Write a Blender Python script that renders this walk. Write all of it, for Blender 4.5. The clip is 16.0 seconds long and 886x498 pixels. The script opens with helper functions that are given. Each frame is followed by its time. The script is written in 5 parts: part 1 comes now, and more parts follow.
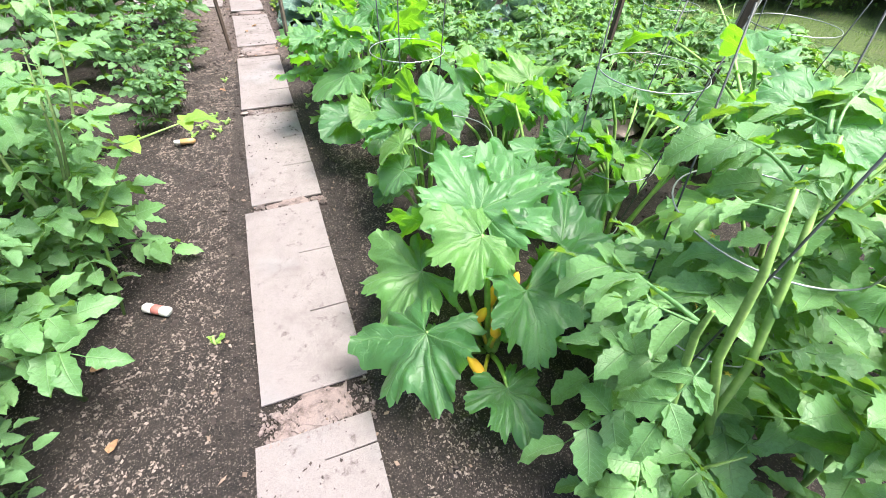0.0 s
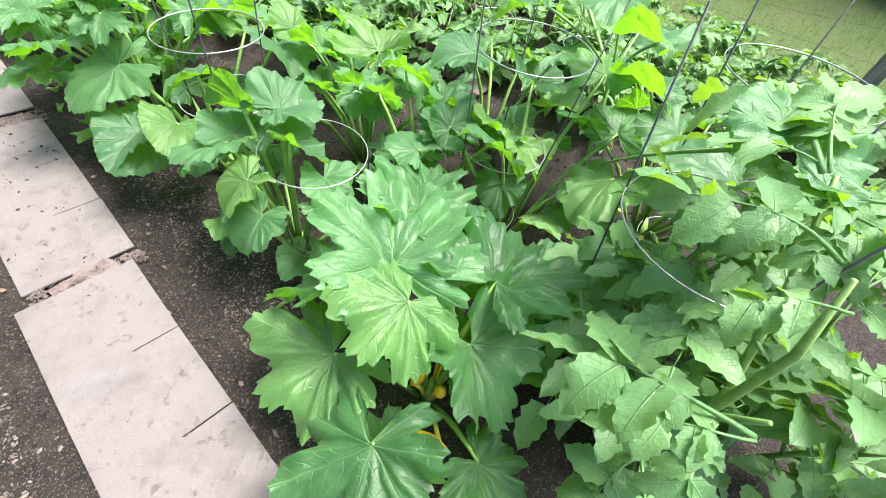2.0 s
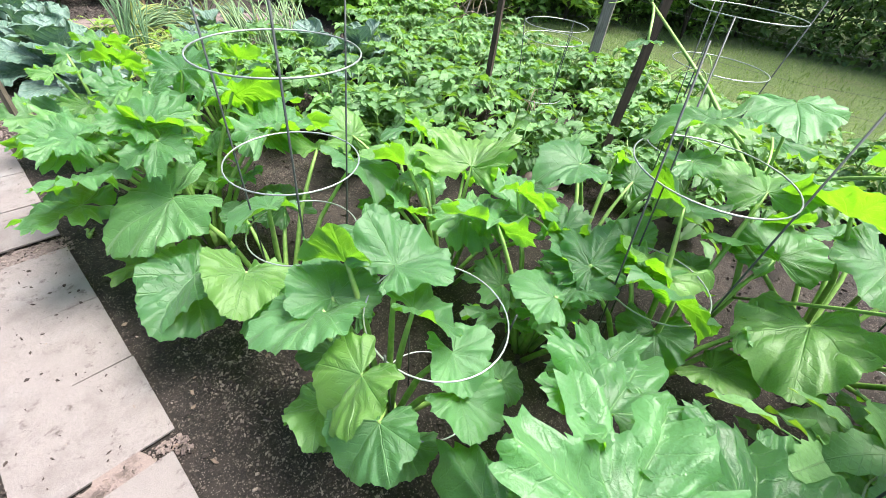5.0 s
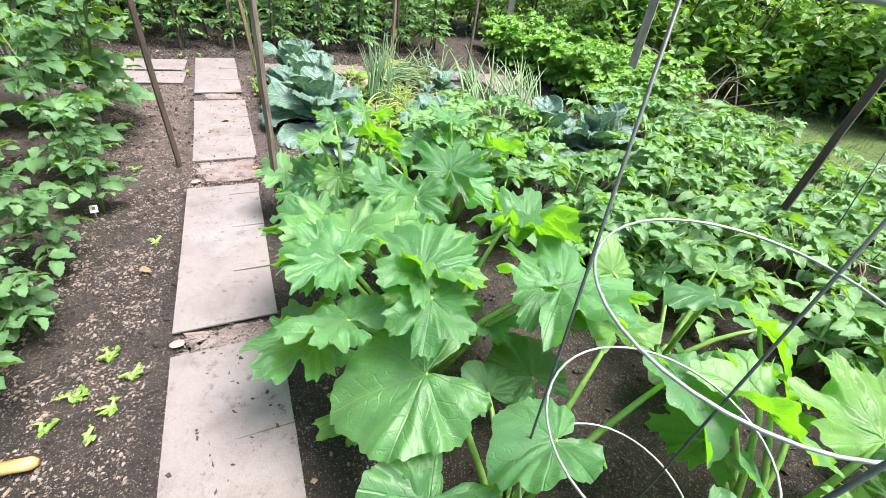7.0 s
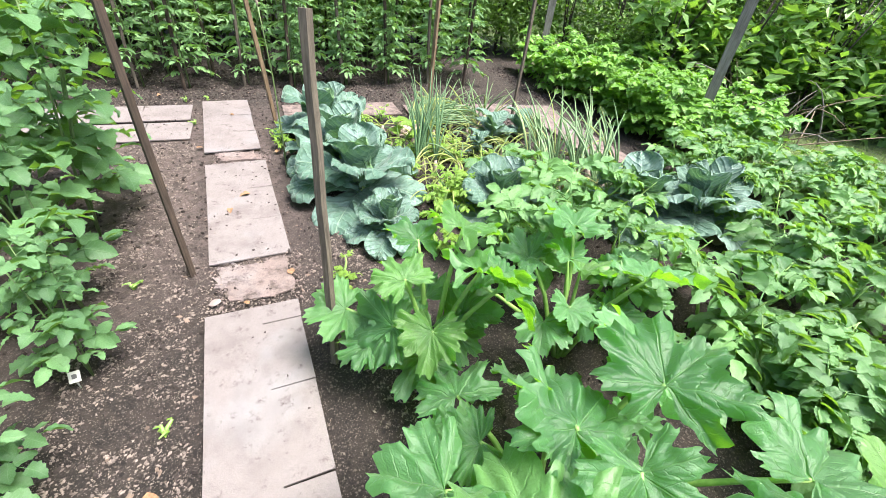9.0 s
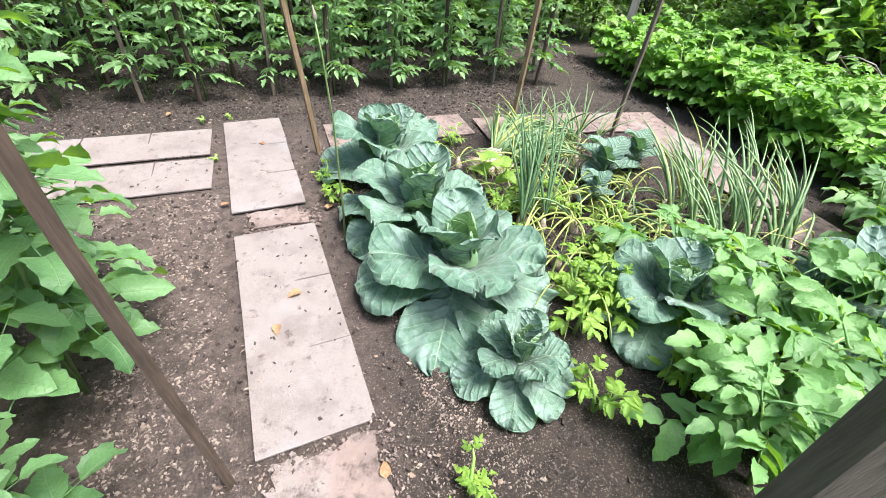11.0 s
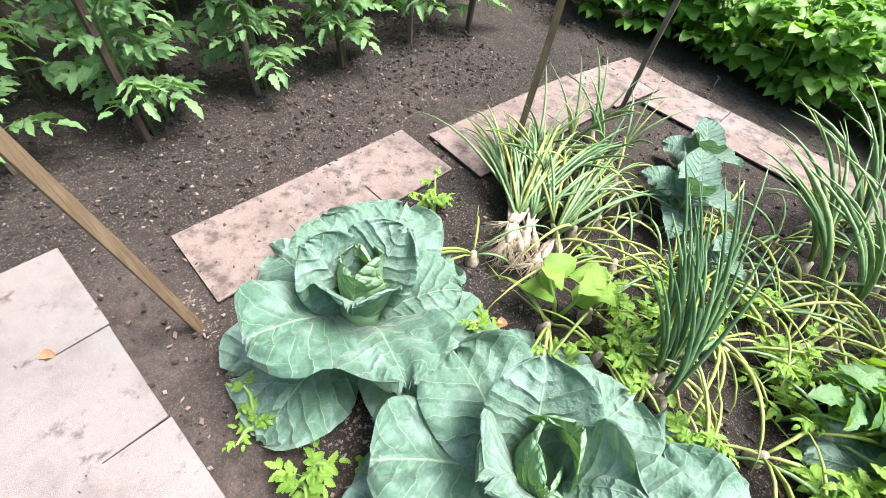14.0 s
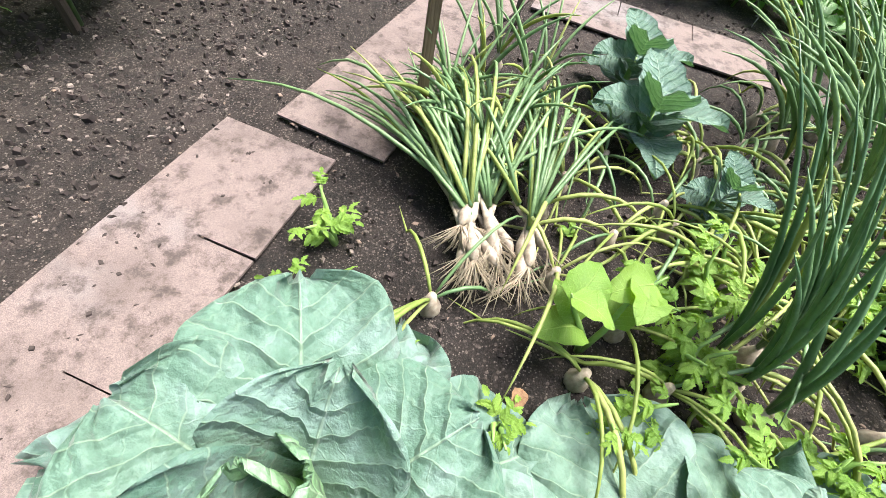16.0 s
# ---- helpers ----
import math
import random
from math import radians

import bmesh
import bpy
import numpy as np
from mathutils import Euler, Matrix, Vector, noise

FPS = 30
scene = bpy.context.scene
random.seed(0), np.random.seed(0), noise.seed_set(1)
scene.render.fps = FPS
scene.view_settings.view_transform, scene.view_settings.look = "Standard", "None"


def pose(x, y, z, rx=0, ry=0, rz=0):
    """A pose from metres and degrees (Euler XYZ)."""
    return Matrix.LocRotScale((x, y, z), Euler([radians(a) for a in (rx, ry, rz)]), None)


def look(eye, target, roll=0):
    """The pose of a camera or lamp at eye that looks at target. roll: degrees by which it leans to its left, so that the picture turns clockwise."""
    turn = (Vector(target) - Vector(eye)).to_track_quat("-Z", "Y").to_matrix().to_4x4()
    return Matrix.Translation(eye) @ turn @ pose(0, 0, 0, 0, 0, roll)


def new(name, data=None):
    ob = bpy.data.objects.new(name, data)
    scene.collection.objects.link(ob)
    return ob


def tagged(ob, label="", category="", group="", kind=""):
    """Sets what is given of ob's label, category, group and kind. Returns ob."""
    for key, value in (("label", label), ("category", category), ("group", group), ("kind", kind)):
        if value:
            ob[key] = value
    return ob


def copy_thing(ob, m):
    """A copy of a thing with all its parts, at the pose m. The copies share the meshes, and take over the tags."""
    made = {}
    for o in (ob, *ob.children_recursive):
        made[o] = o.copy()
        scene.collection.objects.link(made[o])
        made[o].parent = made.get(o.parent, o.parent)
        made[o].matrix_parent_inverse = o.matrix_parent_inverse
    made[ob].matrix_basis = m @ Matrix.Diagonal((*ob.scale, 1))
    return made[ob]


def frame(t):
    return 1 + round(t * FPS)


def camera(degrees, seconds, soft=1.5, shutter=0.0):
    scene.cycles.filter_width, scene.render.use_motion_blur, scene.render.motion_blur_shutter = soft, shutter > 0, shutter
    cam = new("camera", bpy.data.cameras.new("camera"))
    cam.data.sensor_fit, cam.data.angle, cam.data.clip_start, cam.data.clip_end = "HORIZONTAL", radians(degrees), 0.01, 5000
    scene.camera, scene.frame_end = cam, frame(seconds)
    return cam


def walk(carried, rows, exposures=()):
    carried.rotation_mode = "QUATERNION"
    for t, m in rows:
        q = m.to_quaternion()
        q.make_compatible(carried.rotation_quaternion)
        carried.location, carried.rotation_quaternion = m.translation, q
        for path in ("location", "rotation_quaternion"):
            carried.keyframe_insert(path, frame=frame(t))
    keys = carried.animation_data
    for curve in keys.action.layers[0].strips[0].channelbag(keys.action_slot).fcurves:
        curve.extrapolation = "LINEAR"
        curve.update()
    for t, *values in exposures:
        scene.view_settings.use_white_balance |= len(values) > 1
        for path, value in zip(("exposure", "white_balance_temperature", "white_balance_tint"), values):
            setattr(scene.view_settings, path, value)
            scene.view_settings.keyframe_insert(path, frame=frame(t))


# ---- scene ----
cam = camera(94.2, 16.0, soft=0.8)


PATH = [
    (0, (0.378, -0.148, 1.344), (0.893, 1.212, -0.029), 2.5),
    (0.5, (0.4, 0.042, 1.313), (0.996, 1.232, -0.18), 4.9),
    (1, (0.419, 0.122, 1.325), (1.1, 1.201, -0.215), 6.8),
    (1.5, (0.453, 0.186, 1.319), (1.295, 1.131, -0.23), 9.4),
    (2, (0.442, 0.322, 1.353), (1.459, 1.14, -0.163), 10.7),
    (2.5, (0.444, 0.426, 1.392), (1.569, 1.196, -0.072), 10.4),
    (3, (0.499, 0.506, 1.384), (1.674, 1.251, -0.052), 9.8),
    (3.2, (0.564, 0.571, 1.354), (1.747, 1.336, -0.066), 9.3),
    (5.3, (0.426, 0.973, 1.255), (1.54, 2.057, -0.004), 7.9),
    (5.5, (0.398, 1.02, 1.253), (1.462, 2.17, 0.01), 8.1),
    (6, (0.368, 1.204, 1.255), (1.249, 2.509, 0.021), 8.0),
    (6.5, (0.405, 1.463, 1.255), (1.13, 2.865, 0.026), 8.3),
    (7, (0.414, 1.722, 1.261), (1.105, 3.161, 0.057), 8.3),
    (7.5, (0.355, 2.009, 1.319), (1.083, 3.461, 0.152), 7.8),
    (8, (0.306, 2.151, 1.355), (1.041, 3.609, 0.199), 7.0),
    (8.5, (0.282, 2.354, 1.317), (1.001, 3.819, 0.161), 6.6),
    (9, (0.292, 2.64, 1.3), (0.981, 4.091, 0.109), 6.8),
    (9.5, (0.251, 2.933, 1.289), (0.902, 4.372, 0.063), 6.6),
    (10, (0.189, 3.197, 1.303), (0.804, 4.631, 0.052), 6.1),
    (10.2, (0.184, 3.282, 1.286), (0.796, 4.718, 0.036), 5.9),
    (12.3, (0.222, 4.537, 1.281), (0.856, 5.74, -0.186), 4.7),
    (12.5, (0.235, 4.621, 1.249), (0.897, 5.794, -0.23), 4.7),
    (13, (0.316, 4.915, 1.205), (1.048, 6.029, -0.286), 5.0),
    (13.5, (0.384, 5.139, 1.172), (1.246, 6.122, -0.341), 6.9),
    (14, (0.377, 5.358, 1.152), (1.353, 6.148, -0.404), 9.8),
    (14.5, (0.416, 5.514, 1.086), (1.458, 6.112, -0.513), 11.6),
    (15, (0.511, 5.623, 1.05), (1.597, 6.053, -0.574), 13.2),
    (15.5, (0.63, 5.712, 0.91), (1.748, 5.999, -0.723), 14.5),
    (16, (0.724, 5.77, 0.806), (1.88, 5.966, -0.814), 15.0),
]
walk(cam, [(t, look(eye, target, roll)) for t, eye, target, roll in PATH],
     exposures=((0.0, 2.13), (1.5, 2.06), (3.0, 2.0), (5.5, 2.06), (8.5, 2.14), (12.5, 2.12), (14.0, 2.2), (16.0, 2.05)))

# ---- light ----
SUN_ELEVATION, SUN_TURN = radians(68), radians(128)
world = bpy.data.worlds.new("world")
scene.world = world
world.use_nodes = True
wt = world.node_tree
sky = wt.nodes.new("ShaderNodeTexSky")
sky.sky_type, sky.sun_disc = "NISHITA", False
sky.sun_elevation, sky.sun_rotation, sky.dust_density = SUN_ELEVATION, SUN_TURN, 4.0
wt.links.new(sky.outputs[0], wt.nodes["Background"].inputs[0])
wt.nodes["Background"].inputs[1].default_value = 0.115
sun = new("sun", bpy.data.lights.new("sun", "SUN"))
sun.data.energy, sun.data.angle, sun.data.color = 2.9, radians(28), (1.0, 0.97, 0.91)
sun.matrix_world = look(Vector((math.sin(SUN_TURN) * math.cos(SUN_ELEVATION), math.cos(SUN_TURN) * math.cos(SUN_ELEVATION), math.sin(SUN_ELEVATION))) * 30, (0, 0, 0))


# ---- materials ----
class Sock:
    """A node socket with arithmetic."""

    def __init__(self, tree, out):
        self.tree, self.out = tree, out

    def op(self, kind, *others):
        node = self.tree.nodes.new("ShaderNodeMath")
        node.operation = kind
        for slot, v in zip(node.inputs, (self, *others)):
            if isinstance(v, Sock):
                self.tree.links.new(v.out, slot)
            else:
                slot.default_value = v
        return Sock(self.tree, node.outputs[0])

    def __add__(self, o): return self.op("ADD", o)
    def __sub__(self, o): return self.op("SUBTRACT", o)
    def __mul__(self, o): return self.op("MULTIPLY", o)
    def fract(self): return self.op("FRACT")
    def size(self): return self.op("ABSOLUTE")

    def ramp(self, lo, hi, a=0.0, b=1.0):
        node = self.tree.nodes.new("ShaderNodeMapRange")
        node.interpolation_type = "SMOOTHSTEP"
        self.tree.links.new(self.out, node.inputs[0])
        for slot, v in zip(list(node.inputs)[1:5], (lo, hi, a, b)):
            slot.default_value = v
        return Sock(self.tree, node.outputs[0])


def fresh(name):
    m = bpy.data.materials.new(name)
    m.use_nodes = True
    return m, m.node_tree, m.node_tree.nodes["Principled BSDF"]


def put(tree, value, slot):
    if isinstance(value, Sock):
        tree.links.new(value.out, slot)
    elif isinstance(value, tuple):
        slot.default_value = (*value[:3], 1)
    else:
        slot.default_value = value


def mix(tree, fac, a, b):
    node = tree.nodes.new("ShaderNodeMix")
    node.data_type = "RGBA"
    put(tree, fac, node.inputs[0])
    put(tree, a, node.inputs[6])
    put(tree, b, node.inputs[7])
    return Sock(tree, node.outputs[2])


def coords(tree, kind="Object"):
    return tree.nodes.new("ShaderNodeTexCoord").outputs[kind]


def cloud(tree, where, scale, detail=4.0, rough=0.6):
    node = tree.nodes.new("ShaderNodeTexNoise")
    tree.links.new(where, node.inputs["Vector"])
    node.inputs["Scale"].default_value, node.inputs["Detail"].default_value, node.inputs["Roughness"].default_value = scale, detail, rough
    return Sock(tree, node.outputs[0])


def cells(tree, where, scale, what="Color"):
    node = tree.nodes.new("ShaderNodeTexVoronoi")
    tree.links.new(where, node.inputs["Vector"])
    node.inputs["Scale"].default_value = scale
    return Sock(tree, node.outputs[what])


def relief(tree, bsdf, height, strength, distance):
    node = tree.nodes.new("ShaderNodeBump")
    node.inputs["Strength"].default_value, node.inputs["Distance"].default_value = strength, distance
    tree.links.new(height.out, node.inputs["Height"])
    tree.links.new(node.outputs[0], bsdf.inputs["Normal"])
    return node


def random_of(tree):
    return Sock(tree, tree.nodes.new("ShaderNodeObjectInfo").outputs["Random"])


def island_of(tree):
    return Sock(tree, tree.nodes.new("ShaderNodeNewGeometry").outputs["Random Per Island"])


def plain(name, a, b, scale=30.0, rough=0.6, bump=0.4, depth=0.004, metal=0.0, vary=False):
    """A grainy surface between two colours."""
    m, tree, bsdf = fresh(name)
    where = coords(tree)
    n = cloud(tree, where, scale)
    big = cloud(tree, where, scale * 0.13, 3)
    f = (n * 0.55 + big * 0.6).ramp(0.35, 0.8)
    c = mix(tree, f, a, b)
    if vary:
        c = mix(tree, island_of(tree) * 0.8, c, tuple(v * 1.6 for v in b))
    put(tree, c, bsdf.inputs["Base Color"])
    bsdf.inputs["Roughness"].default_value, bsdf.inputs["Metallic"].default_value = rough, metal
    relief(tree, bsdf, n, bump, depth)
    return m


def wood(name, dark, light):
    m, tree, bsdf = fresh(name)
    stretch = tree.nodes.new("ShaderNodeMapping")
    stretch.inputs["Scale"].default_value = (1, 1, 0.06)
    tree.links.new(coords(tree), stretch.inputs[0])
    grain = cloud(tree, stretch.outputs[0], 110, 6, 0.7)
    stain = cloud(tree, coords(tree), 6, 3)
    c = mix(tree, grain.ramp(0.3, 0.7), dark, light)
    c = mix(tree, stain.ramp(0.45, 0.75, 0, 0.6), c, tuple(v * 0.45 for v in dark))
    put(tree, c, bsdf.inputs["Base Color"])
    bsdf.inputs["Roughness"].default_value = 0.85
    relief(tree, bsdf, grain, 0.7, 0.004)
    return m


def leafy(name, dark, light, vein, through_colour, veins, rough=0.5, glow=0.32, sheen=0.0, spread=1.0, islands=False, lime=None, crinkle=0.0, bloom_colour=(0.225, 0.315, 0.295)):
    """Leaf tissue: veins by the leaf's own flat coordinates (palmate, pinnate or none), light passing through."""
    m, tree, bsdf = fresh(name)
    uv = tree.nodes.new("ShaderNodeSeparateXYZ")
    tree.links.new(coords(tree, "UV"), uv.inputs[0])
    u, v = Sock(tree, uv.outputs[0]), Sock(tree, uv.outputs[1])
    where = coords(tree)
    blotch = cloud(tree, where, 5, 4)
    fine = cloud(tree, where, 40, 3)
    pick = (island_of(tree) if islands else random_of(tree)) * 0.8 + blotch * 0.5 - 0.15
    c = mix(tree, pick * spread, dark, light)
    if lime:
        other = (random_of(tree) * 7.31).fract()
        c = mix(tree, other.ramp(0.7, 1.0, 0, 0.4), c, lime)
        centre = (u * u + v * v).op("SQRT").ramp(0.15, 0.7, 1, 0) * blotch.ramp(0.35, 0.65)
        c = mix(tree, centre * 0.45, c, dark)
    c = mix(tree, fine.ramp(0.35, 0.75, 0, 0.45), c, tuple(x * 0.5 for x in dark))
    height = fine
    if veins == "palmate":
        angle = v.op("ARCTAN2", u)
        gap = radians(52)
        off = ((angle * (1 / gap) + 0.5).fract() - 0.5).size() * gap
        far = (u * u + v * v).op("SQRT")
        across, along = far * off.op("SINE"), far * off.op("COSINE")
        main = across.ramp(0.003, 0.016, 0.8, 0)
        side = (((along - across * 0.75 + blotch * 0.2) * 7.0).fract() - 0.5).size().ramp(0.02, 0.11, 0.35, 0)
        mask = main.op("MAXIMUM", side * across.ramp(0.28, 0.1, 0, 1))
    elif veins == "pinnate":
        main = v.size().op("DIVIDE", (u * -1.0 + 1.25)).ramp(0.004, 0.018, 1, 0)
        wobble = cloud(tree, coords(tree, "UV"), 4, 3) * 0.1
        ribs = ((u - v.size() * 0.8 + v.size() * v.size() * 0.5 + wobble) * 8.5).fract() - 0.5
        side = ribs.size().ramp(0.01, 0.05, 0.75, 0)
        thin = (((u + v.size() * 0.6 + wobble * 3.0) * 8.0).fract() - 0.5).size().ramp(0.015, 0.07, 0.22, 0)
        mask = main.op("MAXIMUM", side).op("MAXIMUM", thin)
        quilt = ribs.size().ramp(0.0, 0.3)
    else:
        mask = None
    if mask:
        c = mix(tree, mask * (0.42 if veins == "palmate" else 0.65), c, vein)
        height = fine * 0.5 - mask
        if crinkle:
            bloom = cloud(tree, where, 3.5, 5, 0.65)
            c = mix(tree, bloom.ramp(0.42, 0.68, 0, 0.55), c, bloom_colour)
            height = quilt * 0.8 + cloud(tree, where, 22, 3) * 0.8 + fine * 0.4 - mask * 0.5
    put(tree, c, bsdf.inputs["Base Color"])
    bsdf.inputs["Roughness"].default_value = rough
    bsdf.inputs["Specular IOR Level"].default_value = 0.35 if crinkle else 0.5
    bsdf.inputs["Sheen Weight"].default_value = sheen
    bump = relief(tree, bsdf, height, 0.55 if veins == "palmate" else 0.6, crinkle or 0.006)
    thru = tree.nodes.new("ShaderNodeBsdfTranslucent")
    thru.inputs[0].default_value = (*through_colour, 1)
    tree.links.new(bump.outputs[0], thru.inputs["Normal"])
    blend = tree.nodes.new("ShaderNodeMixShader")
    blend.inputs[0].default_value = glow
    tree.links.new(bsdf.outputs[0], blend.inputs[1])
    tree.links.new(thru.outputs[0], blend.inputs[2])
    tree.links.new(blend.outputs[0], tree.nodes["Material Output"].inputs[0])
    return m


def soil_and_lawn():
    m, tree, bsdf = fresh("soil_and_lawn")
    where = coords(tree)
    big, mid, fine = cloud(tree, where, 1.3, 5), cloud(tree, where, 16, 8, 0.75), cloud(tree, where, 150, 4, 0.75)
    earth = mix(tree, big.ramp(0.35, 0.65), (0.017, 0.0115, 0.0095), (0.042, 0.03, 0.026))
    # shade of small crevices, painted into the soil colour by mid-scale noise
    earth = mix(tree, mid.ramp(0.42, 0.62, 0, 0.85), earth, (0.008, 0.0052, 0.0045))
    earth = mix(tree, fine.ramp(0.5, 0.66, 0, 0.6), earth, (0.085, 0.064, 0.055))
    for scale, share, tone in ((95, 0.80, (0.13, 0.10, 0.088)), (210, 0.72, (0.2, 0.165, 0.145)), (55, 0.9, (0.006, 0.004, 0.0035))):
        tint = tree.nodes.new("ShaderNodeSeparateColor")
        tree.links.new(cells(tree, where, scale).out, tint.inputs[0])
        spot = cells(tree, where, scale, "Distance").ramp(0.25, 0.5, 1, 0)
        earth = mix(tree, Sock(tree, tint.outputs[0]).ramp(share, share + 0.06) * spot * 0.8, earth, tone)
    axes = tree.nodes.new("ShaderNodeSeparateXYZ")
    tree.links.new(where, axes.inputs[0])
    east, north = Sock(tree, axes.outputs[0]), Sock(tree, axes.outputs[1])
    # dusty soil trodden flat where the paths meet
    worn = (east + big * 0.7).ramp(0.55, 0.95, 1, 0) * (east + big * 0.7).ramp(-1.3, -0.6) * (north + big).ramp(4.2, 4.9) * (north + big * 0.5).ramp(6.6, 7.0, 1, 0)
    dust = mix(tree, mid.ramp(0.35, 0.65), (0.05, 0.036, 0.032), (0.125, 0.094, 0.087))
    earth = mix(tree, worn * fine.ramp(0.3, 0.6, 0.45, 0.95), earth, dust)
    grass = mix(tree, mid.ramp(0.3, 0.7), (0.05, 0.09, 0.02), (0.115, 0.165, 0.045))
    grass = mix(tree, big.ramp(0.5, 0.75, 0, 0.5), grass, (0.15, 0.14, 0.07))
    edge = east + big * 0.8
    put(tree, mix(tree, edge.ramp(4.2, 4.7), earth, grass), bsdf.inputs["Base Color"])
    bsdf.inputs["Roughness"].default_value = 0.95
    relief(tree, bsdf, mid + fine * 0.5, 1.0, 0.03)
    return m


def granules(name, a, b, stain, soiled=(0.55, 0.72)):
    """Mineral-surfaced roofing shingle."""
    m, tree, bsdf = fresh(name)
    where = coords(tree)
    info = tree.nodes.new("ShaderNodeObjectInfo")
    shift = tree.nodes.new("ShaderNodeVectorMath")
    tree.links.new(where, shift.inputs[0])
    tree.links.new(info.outputs["Location"], shift.inputs[1])
    where = shift.outputs[0]
    grit = cloud(tree, where, 420, 2, 0.8)
    patch, dirt = cloud(tree, where, 4.5, 5, 0.65), cloud(tree, where, 16, 6, 0.75)
    c = mix(tree, grit.ramp(0.15, 0.8), a, b)
    c = mix(tree, patch.ramp(0.45, 0.72, 0, 0.55), c, stain)
    c = mix(tree, cloud(tree, where, 2.2, 4).ramp(0.5, 0.7, 0, 0.4), c, (0.2, 0.2, 0.215))
    c = mix(tree, dirt.ramp(*soiled, 0, 0.85), c, (0.04, 0.029, 0.026))
    c = mix(tree, cloud(tree, where, 60, 5, 0.8).ramp(0.6, 0.7, 0, 0.7), c, (0.03, 0.023, 0.021))
    put(tree, c, bsdf.inputs["Base Color"])
    bsdf.inputs["Roughness"].default_value = 0.92
    relief(tree, bsdf, grit + dirt * 0.5, 0.6, 0.003)
    return m


M_GROUND = soil_and_lawn()
M_SHINGLE = granules("shingle_grey", (0.09, 0.077, 0.077), (0.215, 0.188, 0.187), (0.082, 0.066, 0.064))
M_SHINGLE_RED = granules("shingle_pink", (0.095, 0.073, 0.068), (0.21, 0.16, 0.15), (0.08, 0.06, 0.054), (0.46, 0.66))
M_CHIP = plain("wood_chip", (0.036, 0.026, 0.022), (0.155, 0.125, 0.11), 60, 0.9, vary=True)
M_CRUMB = plain("soil_crumb", (0.02, 0.014, 0.0125), (0.045, 0.033, 0.03), 60, 0.95)
M_DEAD = plain("dead_leaf", (0.13, 0.055, 0.03), (0.26, 0.16, 0.085), 40, 0.8)
M_ZUC = leafy("zucchini_leaf", (0.024, 0.085, 0.03), (0.118, 0.28, 0.11), (0.17, 0.32, 0.12), (0.27, 0.66, 0.016), "palmate", 0.4, 0.4, 0.1, lime=(0.2, 0.33, 0.03))
M_PUMP = leafy("pumpkin_leaf", (0.026, 0.088, 0.033), (0.118, 0.28, 0.115), (0.17, 0.32, 0.13), (0.27, 0.66, 0.016), "palmate", 0.4, 0.38, 0.1, lime=(0.19, 0.34, 0.04))
M_TOM = leafy("tomato_leaf", (0.06, 0.165, 0.055), (0.205, 0.41, 0.15), (0.2, 0.33, 0.15), (0.3, 0.55, 0.02), "pinnate", 0.45, 0.32, 0.1)
M_TOM_FAR = leafy("staked_tomato_leaf", (0.06, 0.15, 0.055), (0.2, 0.36, 0.14), (0.2, 0.34, 0.16), (0.24, 0.48, 0.05), "none", 0.55, 0.3, 0.1)
M_BROAD = leafy("broad_leaf", (0.033, 0.095, 0.036), (0.145, 0.3, 0.12), (0.15, 0.27, 0.11), (0.24, 0.48, 0.02), "pinnate", 0.5, 0.3, 0.05)
M_POT = leafy("potato_leaf", (0.036, 0.11, 0.034), (0.16, 0.33, 0.105), (0.22, 0.38, 0.13), (0.28, 0.56, 0.03), "none", 0.45, 0.27, 0.1)
M_BEAN = leafy("pepper_leaf", (0.075, 0.19, 0.03), (0.2, 0.4, 0.07), (0.24, 0.42, 0.12), (0.24, 0.52, 0.03), "pinnate", 0.4, 0.3)
M_CAB = leafy("cabbage_leaf", (0.048, 0.115, 0.078), (0.122, 0.208, 0.16), (0.235, 0.335, 0.23), (0.16, 0.36, 0.10), "pinnate", 0.62, 0.14, 0.13, 0.9, crinkle=0.009)
M_CAB_HEART = leafy("cabbage_heart", (0.095, 0.2, 0.09), (0.19, 0.33, 0.17), (0.34, 0.48, 0.29), (0.26, 0.5, 0.1), "pinnate", 0.55, 0.2, 0.04, crinkle=0.007, bloom_colour=(0.22, 0.34, 0.25))
M_ONION = leafy("onion_leaf", (0.09, 0.175, 0.075), (0.21, 0.32, 0.14), (0.3, 0.4, 0.2), (0.15, 0.34, 0.06), "none", 0.45, 0.15)
M_ONION_DARK = leafy("standing_onion_leaf", (0.06, 0.135, 0.06), (0.16, 0.27, 0.13), (0.2, 0.3, 0.15), (0.12, 0.3, 0.06), "none", 0.4, 0.12)
M_STRAW = leafy("wilting_leaf", (0.19, 0.27, 0.055), (0.4, 0.44, 0.16), (0.5, 0.5, 0.2), (0.4, 0.42, 0.08), "none", 0.6, 0.25)
M_LIME = leafy("young_leaf", (0.11, 0.24, 0.03), (0.25, 0.4, 0.07), (0.4, 0.55, 0.16), (0.4, 0.6, 0.03), "pinnate", 0.5, 0.35)
M_WILD = leafy("brush_leaf", (0.045, 0.11, 0.022), (0.16, 0.3, 0.055), (0.2, 0.3, 0.1), (0.18, 0.36, 0.03), "none", 0.5, 0.3, islands=True)
M_WOODS = leafy("woodland_leaf", (0.035, 0.09, 0.022), (0.16, 0.29, 0.075), (0.2, 0.3, 0.1), (0.14, 0.28, 0.03), "none", 0.6, 0.25, islands=True)
